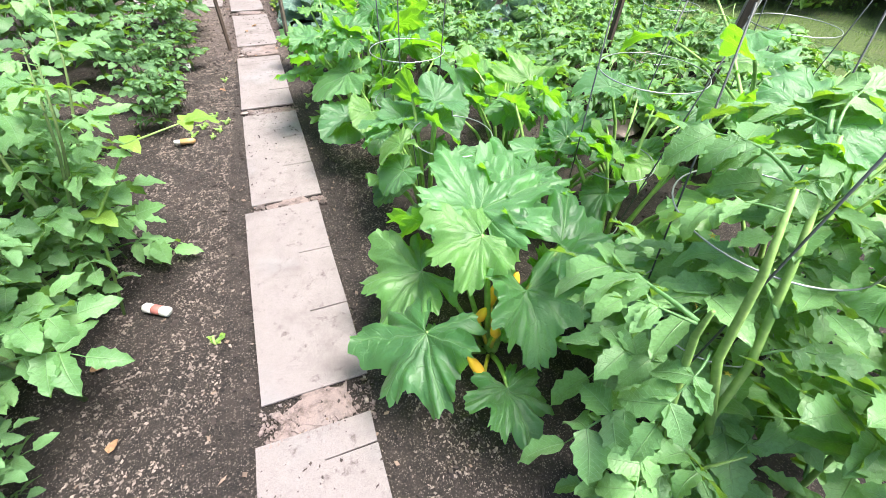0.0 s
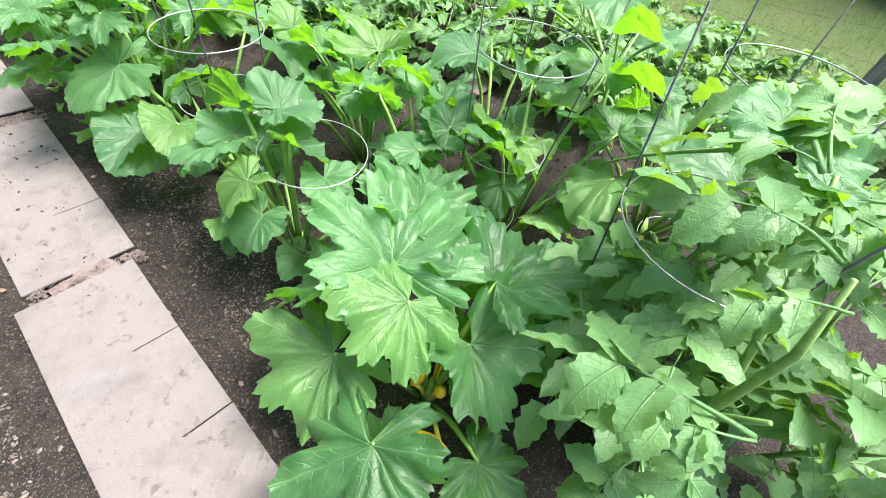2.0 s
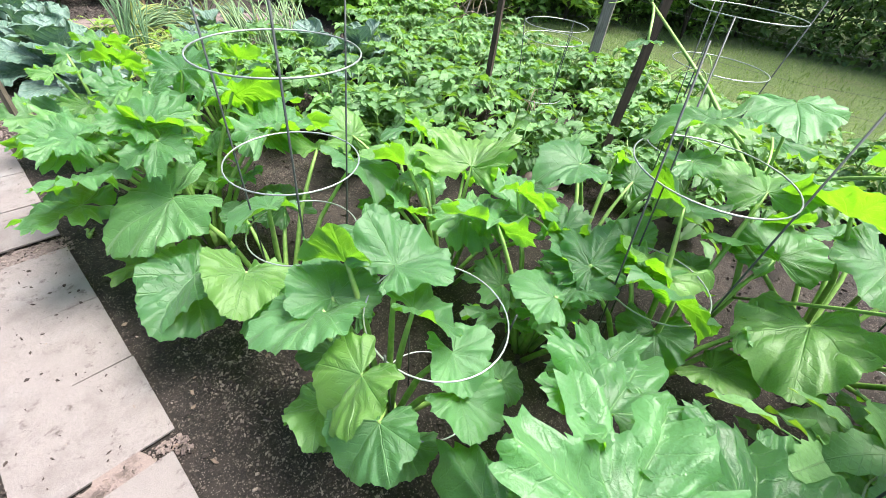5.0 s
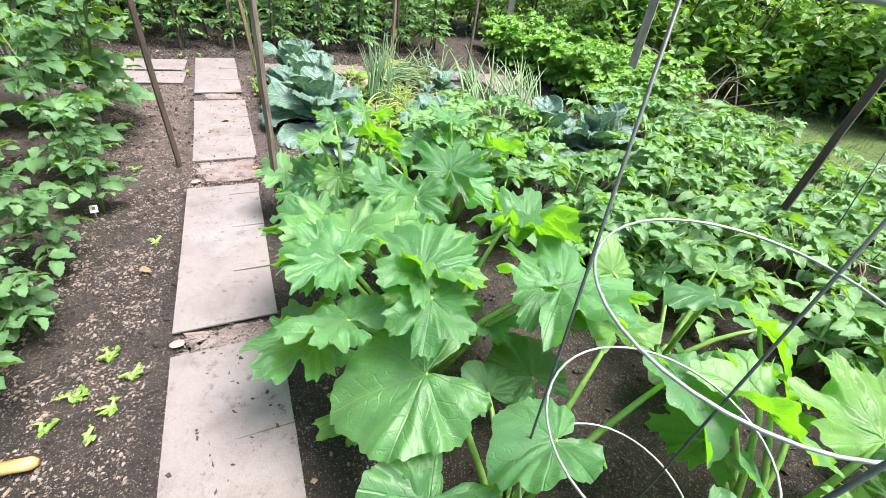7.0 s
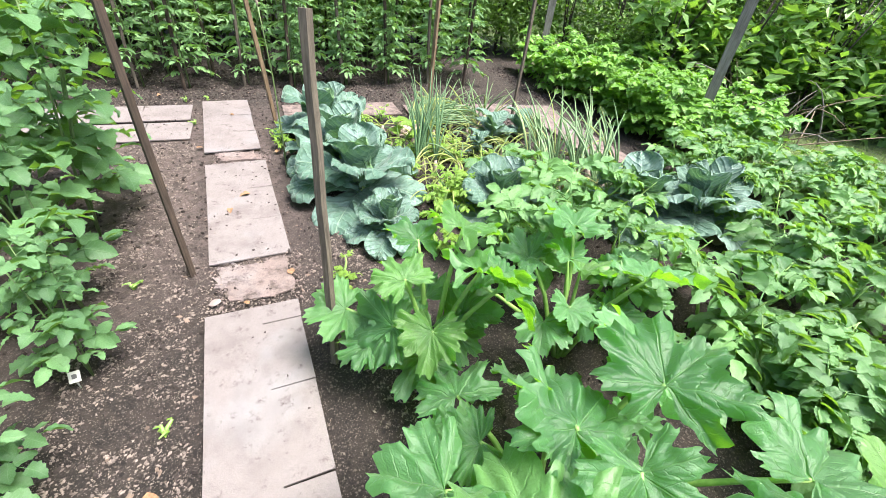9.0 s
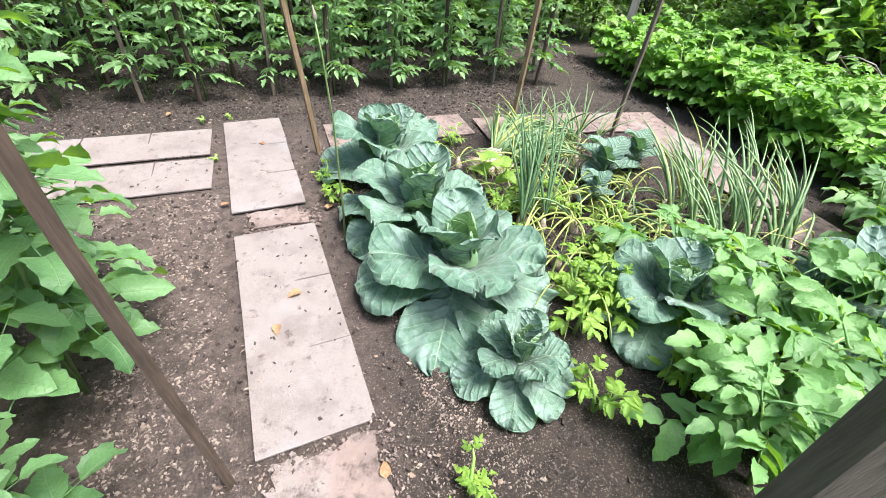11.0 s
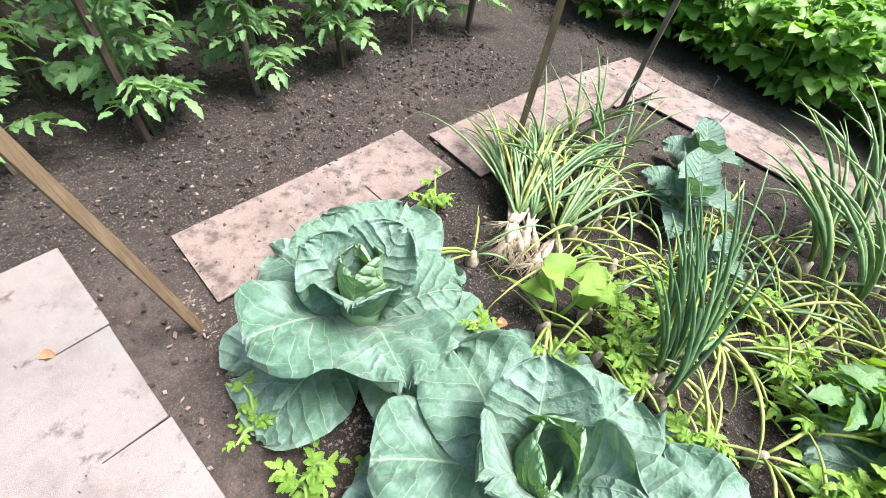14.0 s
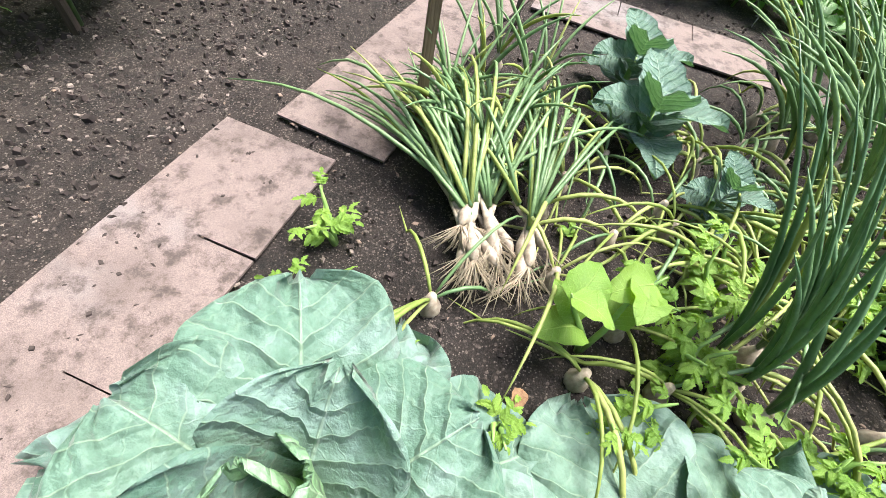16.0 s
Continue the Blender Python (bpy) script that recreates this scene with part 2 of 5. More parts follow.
M_BRIGHT = leafy("shrub_leaf", (0.06, 0.15, 0.03), (0.22, 0.4, 0.09), (0.2, 0.3, 0.1), (0.3, 0.55, 0.05), "none", 0.45, 0.32, islands=True)
M_GRASS = leafy("grass_blade", (0.08, 0.155, 0.03), (0.2, 0.29, 0.085), (0.2, 0.3, 0.1), (0.2, 0.34, 0.04), "none", 0.6, 0.3, islands=True)
M_STEM = plain("green_stem", (0.12, 0.24, 0.05), (0.25, 0.38, 0.11), 50, 0.55, 0.3)
M_STEM_DARK = plain("dark_stem", (0.07, 0.13, 0.04), (0.14, 0.2, 0.07), 50, 0.6, 0.3)
M_BULB = plain("onion_bulb", (0.17, 0.125, 0.09), (0.46, 0.41, 0.33), 70, 0.5, 0.3)
M_ROOT = plain("onion_root", (0.22, 0.17, 0.12), (0.42, 0.36, 0.27), 60, 0.8, 0.2)
M_FLOWER = plain("squash_blossom", (0.75, 0.33, 0.02), (0.85, 0.58, 0.06), 30, 0.6, 0.3)
M_FRUIT = plain("young_squash", (0.6, 0.45, 0.04), (0.75, 0.62, 0.14), 30, 0.4, 0.2)
M_WIRE = plain("galvanised_wire", (0.25, 0.28, 0.27), (0.4, 0.43, 0.42), 60, 0.38, 0.2, 0.001, 0.6)
M_GREEN_WIRE = plain("dark_painted_wire", (0.02, 0.028, 0.026), (0.05, 0.06, 0.058), 60, 0.5, 0.2, 0.001)
M_STAKE = wood("weathered_stake", (0.06, 0.047, 0.036), (0.15, 0.12, 0.095))
M_STAKE_DARK = wood("old_brown_stake", (0.03, 0.02, 0.014), (0.075, 0.05, 0.037))
M_STAKE_PALE = wood("pale_stake", (0.11, 0.07, 0.038), (0.2, 0.14, 0.085))
M_POST = wood("grey_fence_post", (0.11, 0.10, 0.09), (0.22, 0.205, 0.19))
M_BARK = wood("bark", (0.025, 0.02, 0.016), (0.065, 0.052, 0.042))
M_WHITE = plain("white_plastic", (0.35, 0.35, 0.33), (0.5, 0.5, 0.48), 20, 0.45, 0.1)
M_RED = plain("faded_red_print", (0.22, 0.07, 0.06), (0.3, 0.13, 0.11), 30, 0.6, 0.2)
M_DRY = plain("dry_stem", (0.1, 0.075, 0.05), (0.24, 0.19, 0.13), 40, 0.8, 0.3)
M_ORANGE = plain("orange_liquid", (0.3, 0.13, 0.05), (0.42, 0.3, 0.14), 25, 0.3, 0.1)
M_BLACK = plain("print", (0.05, 0.05, 0.05), (0.1, 0.1, 0.1), 30, 0.6, 0.1)
M_STONE = plain("flat_stone", (0.16, 0.12, 0.11), (0.26, 0.21, 0.2), 18, 0.9, 0.5)


# ---- mesh tools ----
class Shape:
    """Collects vertices with flat leaf coordinates, and faces, into one mesh."""

    def __init__(self):
        self.verts, self.faces, self.flat = [], [], []

    def grid(self, rows, flats=None):
        """A sheet through rows of points, all of one length."""
        at, n = len(self.verts), len(rows[0])
        for i, row in enumerate(rows):
            for j, p in enumerate(row):
                self.verts.append(tuple(p))
                self.flat.append(flats[i][j] if flats else (0, 0))
        for i in range(len(rows) - 1):
            for j in range(n - 1):
                a = at + i * n + j
                self.faces.append((a, a + 1, a + n + 1, a + n))
        return self

    def tube(self, points, radii, sides=6, flat=(0.4, 0.3)):
        points = [Vector(p) for p in points]
        at = len(self.verts)
        for i, p in enumerate(points):
            way = (points[min(i + 1, len(points) - 1)] - points[max(i - 1, 0)]).normalized()
            a = way.orthogonal().normalized() if i == 0 else (a - way * a.dot(way)).normalized()
            b = way.cross(a)
            r = radii[i] if isinstance(radii, (list, tuple)) else radii
            for k in range(sides):
                w = math.tau * k / sides
                self.verts.append(tuple(p + (a * math.cos(w) + b * math.sin(w)) * r))
                self.flat.append(flat)
        for i in range(len(points) - 1):
            for k in range(sides):
                q, s = at + i * sides + k, at + i * sides + (k + 1) % sides
                self.faces.append((q, s, s + sides, q + sides))
        self.faces.append(tuple(range(at, at + sides))[::-1])
        self.faces.append(tuple(range(len(self.verts) - sides, len(self.verts))))
        return self

    def ring(self, centre, radius, thick, steps=36, sides=5, squash=1.0):
        at = len(self.verts)
        for i in range(steps):
            w = math.tau * i / steps
            out = Vector((math.cos(w), math.sin(w) * squash, 0))
            for k in range(sides):
                q = math.tau * k / sides
                self.verts.append(tuple(Vector(centre) + out * (radius + thick * math.cos(q)) + Vector((0, 0, thick * math.sin(q)))))
                self.flat.append((0, 0))
        for i in range(steps):
            for k in range(sides):
                a, b = at + i * sides, at + (i + 1) % steps * sides
                self.faces.append((a + k, b + k, b + (k + 1) % sides, a + (k + 1) % sides))
        return self

    def add(self, other, m):
        at = len(self.verts)
        self.verts += [tuple(m @ Vector(v)) for v in other.verts]
        self.flat += other.flat
        self.faces += [tuple(at + i for i in f) for f in other.faces]
        return self

    def mesh(self, name, material, smooth=True):
        me = bpy.data.meshes.new(name)
        me.from_pydata(self.verts, [], self.faces)
        layer = me.uv_layers.new(name="flat")
        loops = np.empty(len(me.loops), dtype=np.int32)
        me.loops.foreach_get("vertex_index", loops)
        layer.data.foreach_set("uv", np.array(self.flat, dtype=np.float32)[loops].ravel())
        me.polygons.foreach_set("use_smooth", [smooth] * len(me.polygons))
        me.materials.append(material)
        return me


def part(name, mesh, parent, m=None, label=""):
    ob = new(name, mesh)
    ob.parent = parent
    if m is not None:
        ob.matrix_basis = m
    return tagged(ob, label) if label else ob


def thing(name, x, y, z=0.0, turn=0.0, label="", category="", group="", kind="", size=1.0):
    ob = new(name)
    ob.empty_display_size = 0.1
    ob.matrix_basis = pose(x, y, z, 0, 0, turn) @ Matrix.Scale(size, 4)
    return tagged(ob, label, category, group, kind)


def aim(x, y, z, heading, pitch, roll, size):
    return pose(x, y, z, 0, 0, heading) @ pose(0, 0, 0, 0, -pitch, 0) @ pose(0, 0, 0, roll, 0, 0) @ Matrix.Scale(size, 4)


def palmate(seed, lobes, lengths, sinus, teeth, droop, puff, ruffle):
    """A leaf blade that spreads from its stalk in lobes; the middle lobe is 1 long, along x. Veins run to the lobes' tips, the tissue bulges between them."""
    rnd = random.Random(seed)
    shape, steps, rings = Shape(), 150, (0.0, 0.1, 0.24, 0.4, 0.56, 0.7, 0.82, 0.92, 1.0)
    sinus *= rnd.uniform(0.7, 1.15)
    vee, side_tilt, tip = (0.06, 0.2, 0.38, 0.55)[seed % 4] * rnd.uniform(0.8, 1.2), rnd.uniform(-0.12, 0.12), rnd.uniform(0.6, 1.5)
    seen = [a * (1 + rnd.uniform(-0.07, 0.07)) for a in lobes]
    lens = [v * rnd.uniform(0.86, 1.12) for v in lengths]
    deep = [sinus * rnd.uniform(0.65, 1.25) for _ in lobes]
    middle = (len(lobes) - 1) / 2
    rows, flats = [], []
    for i in range(steps + 1):
        a = seen[0] - 16 + (seen[-1] - seen[0] + 32) * i / steps
        k = max([j for j in range(len(seen)) if seen[j] <= a], default=0)
        if a < seen[0]:
            f, length, order = 0, lens[0] * (1 - (seen[0] - a) / 36), (a - seen[0]) / 52
        elif k == len(seen) - 1:
            f, length, order = 0, lens[-1] * (1 - (a - seen[-1]) / 36), k + (a - seen[-1]) / 52
        else:
            f = (a - seen[k]) / (seen[k + 1] - seen[k])
            length = lens[k] * (1 - f) + lens[k + 1] * f
            order = k + f
        valley = math.sin(math.pi * f) ** 6
        full = length * (1 - 0.4 * sinus)
        r = length * (1 - deep[k] * valley + 0.12 * sinus * math.sin(2 * math.pi * f) ** 2)
        saw = (i * 0.21 + noise.noise((i * 0.23, seed, 0)) * 0.6) % 1
        r *= 1 + teeth * (abs(saw - 0.35) * 1.5 - 0.4) + 0.06 * noise.noise((i * 0.13, seed, 5))
        w, vein = radians(a), radians((order - middle) * 52)
        row, flat = [], []
        for q in rings:
            out = q * ((1 - q * q) * full + q * q * r)
            x, y = out * math.cos(w), out * math.sin(w)
            z = vee * math.sqrt(y * y + 0.004) + side_tilt * y - droop * tip * max(0.0, x) ** 2 - droop * 0.55 * y * y
            z += puff * q * math.sin(math.pi * f) * length - 0.05 * q ** 6 * length
            z += ruffle * q ** 2.5 * (noise.noise((i * 0.055, seed * 3.7, 2)) + 0.6 * noise.noise((i * 0.15, seed, 8)))
            z += ruffle * 0.3 * noise.noise((x * 5, y * 5, seed)) + ruffle * 0.12 * noise.noise((x * 14, y * 14, seed))
            row.append((x, y, z))
            flat.append((out * math.cos(vein), out * math.sin(vein)))
        rows.append(row)
        flats.append(flat)
    return shape.grid(rows, flats)


def blade(seed, width, nu=12, nv=8, rise=0.3, bend=-0.9, cup=0.3, wave=0.05, teeth=0.0, blunt=0.6, crumple=0.0):
    """A leaf blade along a midrib, 1 long along x; rise and bend: the midrib's first slope and how it turns."""
    shape, rows, flats = Shape(), [], []
    px = pz = 0.0
    for i in range(nu + 1):
        u = i / nu
        slope = rise + bend * u
        if i:
            px, pz = px + math.cos(slope) / nu, pz + math.sin(slope) / nu
        w = width * (math.sin(math.pi * min(1, u ** blunt * 0.97 + 0.03)) ** 0.75) * (1 + teeth * (0.5 if i % 2 else -0.5))
        row, flat = [], []
        for j in range(nv + 1):
            v = 2 * j / nv - 1
            up = cup * abs(v) ** 1.7 * w + wave * abs(v) ** 2 * noise.noise((u * 5, v * 2.2 + seed * 3.1, seed))
            side = v * w
            up += crumple * noise.noise((u * 9, v * 6, seed + 4))
            x = px - math.sin(slope) * up + 0.05 * noise.noise((v * 3, u * 2, seed)) * abs(v)
            row.append((x, side * (1 + 0.08 * noise.noise((u * 6, v, seed + 9))), pz + math.cos(slope) * up))
            flat.append((u, v * w))
        rows.append(row)
        flats.append(flat)
    return shape.grid(rows, flats)


def compound(seed, pairs=3, broad=0.29, droop=0.9, toothed=0.2):
    """A feathered leaf: a midrib 1 long with paired leaflets and one at its tip."""
    rnd = random.Random(seed)
    shape, line = Shape(), []
    for i in range(9):
        u = i / 8
        line.append(Vector((u * 0.8, 0.03 * math.sin(u * 5 + seed), 0.28 * u - droop * 0.42 * u * u)))
    shape.tube(line, [0.016 * (1 - 0.7 * i / 8) for i in range(9)], 4)
    spots = [(1.0, 0, 0.40)]
    for k in range(pairs):
        f = 0.34 + 0.56 * k / max(1, pairs - 0.4)
        for side in (-1, 1):
            spots.append((f + rnd.uniform(-0.03, 0.03), side * rnd.uniform(48, 75), rnd.uniform(0.34, 0.46) * (0.75 + 0.4 * f)))
        if k:
            spots.append((f - 0.12, rnd.choice((-1, 1)) * 70, 0.13))
    for f, turn, size in spots:
        at = line[min(8, round(f * 8))]
        one = blade(rnd.randint(0, 99), broad * rnd.uniform(0.85, 1.15), 9, 4, 0.15, -rnd.uniform(0.4, 1.3), 0.3, 0.14, toothed, 0.7)
        shape.add(one, pose(*at, 0, 0, turn) @ pose(0, 0, 0, rnd.uniform(-25, 25), rnd.uniform(0, 25), 0) @ Matrix.Scale(size, 4))
    return shape


def arc(a, b, lift, n=6):
    """Points from a to b that bow upward by lift."""
    a, b = Vector(a), Vector(b)
    return [a.lerp(b, i / n) + Vector((0, 0, lift * math.sin(math.pi * i / n))) for i in range(n + 1)]


ZUC_LOBES, ZUC_LENGTHS = (-142, -98, -48, 0, 48, 98, 142), (0.68, 0.8, 0.88, 0.94, 0.88, 0.8, 0.68)
ZUCCHINI_LEAVES = [palmate(s, ZUC_LOBES, ZUC_LENGTHS, 0.32, 0.15, 0.18, 0.018, 0.34).mesh("zucchini_leaf", M_ZUC) for s in range(12)]
PUMPKIN_LEAVES = [palmate(s + 20, (-145, -100, -52, 0, 52, 100, 145), (0.68, 0.76, 0.83, 0.93, 0.83, 0.76, 0.68), 0.07, 0.045, 0.2, 0.014, 0.26).mesh("pumpkin_leaf", M_PUMP) for s in range(8)]
TOMATO_LEAVES = [compound(s, 3, 0.27, 0.9, 0.24).mesh("tomato_leaf", M_TOM) for s in range(5)]
FAR_TOMATO_LEAVES = [compound(s + 10, 4, 0.19, 1.2, 0.35).mesh("staked_tomato_leaf", M_TOM_FAR) for s in range(3)]
POTATO_LEAVES = [compound(s + 25, 4, 0.25, 1.0).mesh("potato_leaf", M_POT) for s in range(4)]
BROAD_LEAVES = [compound(s + 30, 2, 0.34, 0.8, 0.2).mesh("broad_leaf", M_BROAD) for s in range(4)]
LIME_LEAVES = [compound(s + 40, 4, 0.22, 0.7, 0.3).mesh("young_leaf", M_LIME) for s in range(3)]
OVATE_LEAVES = [blade(s + 50, 0.36, 8, 4, 0.3, -1.0, 0.2, 0.08).mesh("ovate_leaf", M_BEAN) for s in range(3)]
SPRIGS = []
for k in range(4):
    sprig = Shape().tube(arc((0, 0, 0), (0.7, 0, 0.1), 0.08), 0.012, 4)
    for a in range(7):
        sprig.add(blade(a + 60 + k, 0.36, 7, 4, 0.3, -1.1, 0.2, 0.1), pose(0.15 + 0.1 * a, 0, 0.08, (a % 3 - 1) * 15, 5 * (a % 4), (-1) ** a * (80 - 10 * a) + k * 9) @ Matrix.Scale(0.38 + 0.04 * (a % 3), 4))
    SPRIGS.append(sprig.mesh("sprig", M_BEAN))
OVATE_LIME = [blade(s + 55, 0.38, 9, 6, 0.35, -1.1, 0.25, 0.12, 0.1).mesh("ovate_leaf", M_LIME) for s in range(2)]

# ---- ground ----
def spaced(lo, hi, step, reach):
    """Fine steps between lo and hi, growing outward to reach."""
    some = list(np.arange(lo, hi, step))
    while some[-1] < reach:
        some.append(some[-1] + max(step, (some[-1] - hi) * 0.35 + step))
    while some[0] > -reach:
        some.insert(0, some[0] - max(step, (lo - some[0]) * 0.35 + step))
    return some


def on_path(x, y):
    slant = -0.2 * max(0, y - 3.9) / 2.8
    return (slant - 0.08 < x < slant + 0.5 and y < 6.75) or (x < 0 and 5.85 < y < 6.68) or (0.38 < x < 3.1 and 6.0 < y < 6.62) or (2.4 < x < 3.1 and y > 4.6)


def ground_height(x, y):
    if x > 4.4 or x < -4 or y < -3 or y > 9:
        return 0.0
    rough = 0.2 if on_path(x, y) else 1.0
    h = 0.012 * noise.noise((x * 3, y * 3, 0)) + 0.016 * noise.noise((x * 12, y * 12, 3)) + 0.009 * noise.noise((x * 30, y * 30, 6))
    return h * rough - 0.008


ground_shape = Shape().grid([[(x, y, ground_height(x, y)) for y in spaced(-0.6, 7.8, 0.045, 160)] for x in spaced(-1.3, 3.6, 0.045, 160)])
tagged(new("ground", ground_shape.mesh("ground", M_GROUND)), "dark garden soil running out to a mown lawn", "ground", kind="structure")


def shingle_mesh(length, width, slots, material, seed):
    """A three-tab roofing shingle lying flat, length along y, its slots cut into the far long side (+x)."""
    rnd = random.Random(seed)
    thick, gap, deep = 0.007, 0.003, width * rnd.uniform(0.4, 0.46)
    edge = [(0, 0), (width, 0)]
    for s in slots:
        edge += [(width, s * length - gap), (width - deep, s * length - gap * 0.6), (width - deep, s * length + gap * 0.6), (width, s * length + gap)]
    edge += [(width, length), (width * 0.5, length), (0, length), (0, length * 0.5)]
    if length < 0.5:
        edge = [(x * f + a * (1 - f), y * f + b * (1 - f)) for (x, y), (a, b) in zip(edge, edge[1:] + edge[:1]) for f in (1.0, 0.7, 0.35)]
        edge = [(x + rnd.uniform(-0.018, 0.018), y + rnd.uniform(-0.018, 0.018)) for x, y in edge]
    edge = [(x + rnd.uniform(-0.003, 0.003), y + rnd.uniform(-0.002, 0.002)) for x, y in edge]
    bm = bmesh.new()
    top = bm.faces.new([bm.verts.new((x, y, thick)) for x, y in edge])
    out = bmesh.ops.extrude_face_region(bm, geom=[top])
    bmesh.ops.translate(bm, vec=(0, 0, -thick), verts=[v for v in out["geom"] if isinstance(v, bmesh.types.BMVert)])
    bmesh.ops.recalc_face_normals(bm, faces=bm.faces)
    me = bpy.data.meshes.new("shingle")
    bm.to_mesh(me)
    bm.free()
    me.materials.append(material)
    return me


paving = tagged(new("pavement"), "garden path of grey-pink roofing shingles laid end to end", "garden path", kind="structure")
SHINGLES = [  # x, y of the near left corner, turn, length, width, colour
    (0.06, -0.57, 1.5, 1.07, 0.36, 0), (0.054, 0.63, 2.6, 1.08, 0.36, 0), (0.033, 1.774, 2.7, 1.07, 0.36, 0), (-0.021, 2.952, 2.4, 1.065, 0.357, 0),
    (-0.063, 4.362, 3.8, 1.07, 0.36, 0), (-0.150, 5.615, 3.6, 1.07, 0.352, 0),
    (-0.255, 5.885, 90.5, 1.07, 0.335, 0), (-0.278, 6.262, 91, 1.07, 0.345, 0),
    (0.414, 6.555, -89.5, 1.01, 0.335, 1), (1.5, 6.46, -92.5, 1.02, 0.34, 1), (2.54, 6.40, -98, 0.55, 0.34, 1),
    (0.02, 4.08, 5, 0.24, 0.27, 1),
    (0.1, 0.5, 4, 0.1, 0.24, 1), (0.16, 0.53, -6, 0.13, 0.17, 1), (0.12, 1.66, 8, 0.11, 0.2, 1), (0.02, 2.85, -4, 0.1, 0.3, 1), (-0.04, 4.2, -8, 0.15, 0.2, 1), (-0.06, 5.46, 6, 0.13, 0.24, 1), (0.05, 5.5, -9, 0.1, 0.16, 1),
    (2.68, 4.95, 1, 1.05, 0.36, 1), (2.66, 3.85, -1, 1.05, 0.36, 1),
]
for i, (x, y, turn, length, width, colour) in enumerate(SHINGLES):
    lift = (0.001 + 0.0045 * (i % 2)) if length > 0.5 else -0.004 + 0.0023 * (i % 3)
    part("shingle", shingle_mesh(length, width, () if length < 0.5 else (0.32, 0.65) if i % 3 else (0.28, 0.6, 0.9), (M_SHINGLE, M_SHINGLE_RED)[colour], i), paving, pose(x, y, lift, 0, 0, turn))


def scatter(name, count, where, small, large, material, flatness, label, seed, keep=lambda x, y: True):
    """Loose bits strewn over the ground, as one mesh."""
    rnd, shape = random.Random(seed), Shape()
    x0, y0, x1, y1 = where
    done = 0
    while done < count:
        x, y = rnd.uniform(x0, x1), rnd.uniform(y0, y1)
        if not keep(x, y):
            continue
        done += 1
        s = small + (large - small) * rnd.random() ** 2
        z = ground_height(x, y) + (0.012 if on_path(x, y) else 0.0)
        m = pose(x, y, z + s * flatness * 0.3, rnd.uniform(-20, 20), rnd.uniform(-20, 20), rnd.uniform(0, 360))
        a, b, c = s * rnd.uniform(0.8, 1.2), s * rnd.uniform(0.25, 0.75), s * flatness
        at = len(shape.verts)
        for dx, dy, dz in ((-a, -b * 0.4, -c), (a * 0.3, -b, -c), (a, b * 0.5, -c), (-a * 0.4, b, -c), (-a * 0.7, -b * 0.3, c), (a * 0.2, -b * 0.7, c), (a * 0.7, b * 0.4, c), (-a * 0.3, b * 0.7, c)):
            shape.verts.append(tuple(m @ Vector((dx, dy, dz))))
            shape.flat.append((0, 0))
        shape.faces += [(at + 4, at + 5, at + 6, at + 7)] + [(at + k, at + (k + 1) % 4, at + 4 + (k + 1) % 4, at + 4 + k) for k in range(4)]
    tagged(new(name, shape.mesh(name, material, False)), label, name.replace("_", " "), kind="stuff")


bare = lambda x, y: not on_path(x, y)
scatter("wood_chips", 15000, (-0.5, 0.1, 0.06, 6.0), 0.002, 0.009, M_CHIP, 0.25, "pale wood chips and bark bits strewn over dark soil", 1, lambda x, y: bare(x, y) and noise.noise((x * 4, y * 4, 1)) > -0.2)
scatter("mulch", 9000, (0.3, 0.1, 0.75, 4.6), 0.002, 0.008, M_CHIP, 0.3, "fine pale mulch strewn beside the shingles", 12, bare)
scatter("soil_litter", 4000, (-1.1, 0.0, -0.4, 6.0), 0.002, 0.009, M_CHIP, 0.3, "pale bits lying on dark soil under the plants", 13, bare)
scatter("bark_bits", 3400, (-1.8, 6.6, 3.4, 7.9), 0.003, 0.012, M_CHIP, 0.25, "pale bark bits strewn over the back bed's soil", 2, bare)
scatter("soil_crumbs", 11000, (-1.2, 0.0, 3.3, 7.9), 0.004, 0.014, M_CRUMB, 0.6, "small dark clods of soil lying on the beds", 3, bare)
scatter("path_litter", 2800, (-0.9, 0.0, 3.1, 6.6), 0.003, 0.011, M_CRUMB, 0.5, "dark crumbs of soil fallen on the shingles", 4, on_path)
scatter("path_chips", 520, (-0.9, 0.0, 1.5, 6.6), 0.003, 0.012, M_CHIP, 0.2, "pale chips fallen on the shingles", 5, on_path)
scatter("trodden_chips", 1500, (-0.1, 4.0, 0.5, 4.4), 0.002, 0.008, M_CHIP, 0.2, "pale chips trodden between two shingles", 6)

for n, (x, y, far) in enumerate(((0.05, 0.48, 0.14), (0.05, 1.7, 0.07), (0.0, 2.84, 0.1), (-0.03, 4.02, 0.34), (-0.1, 5.42, 0.19))):
    scatter("shingle_crumbs", 420, (x, y, x + 0.36, y + far), 0.003, 0.012, M_SHINGLE_RED, 0.3, "pinkish shingle crumbs trodden into a gap of the path", 40 + n)

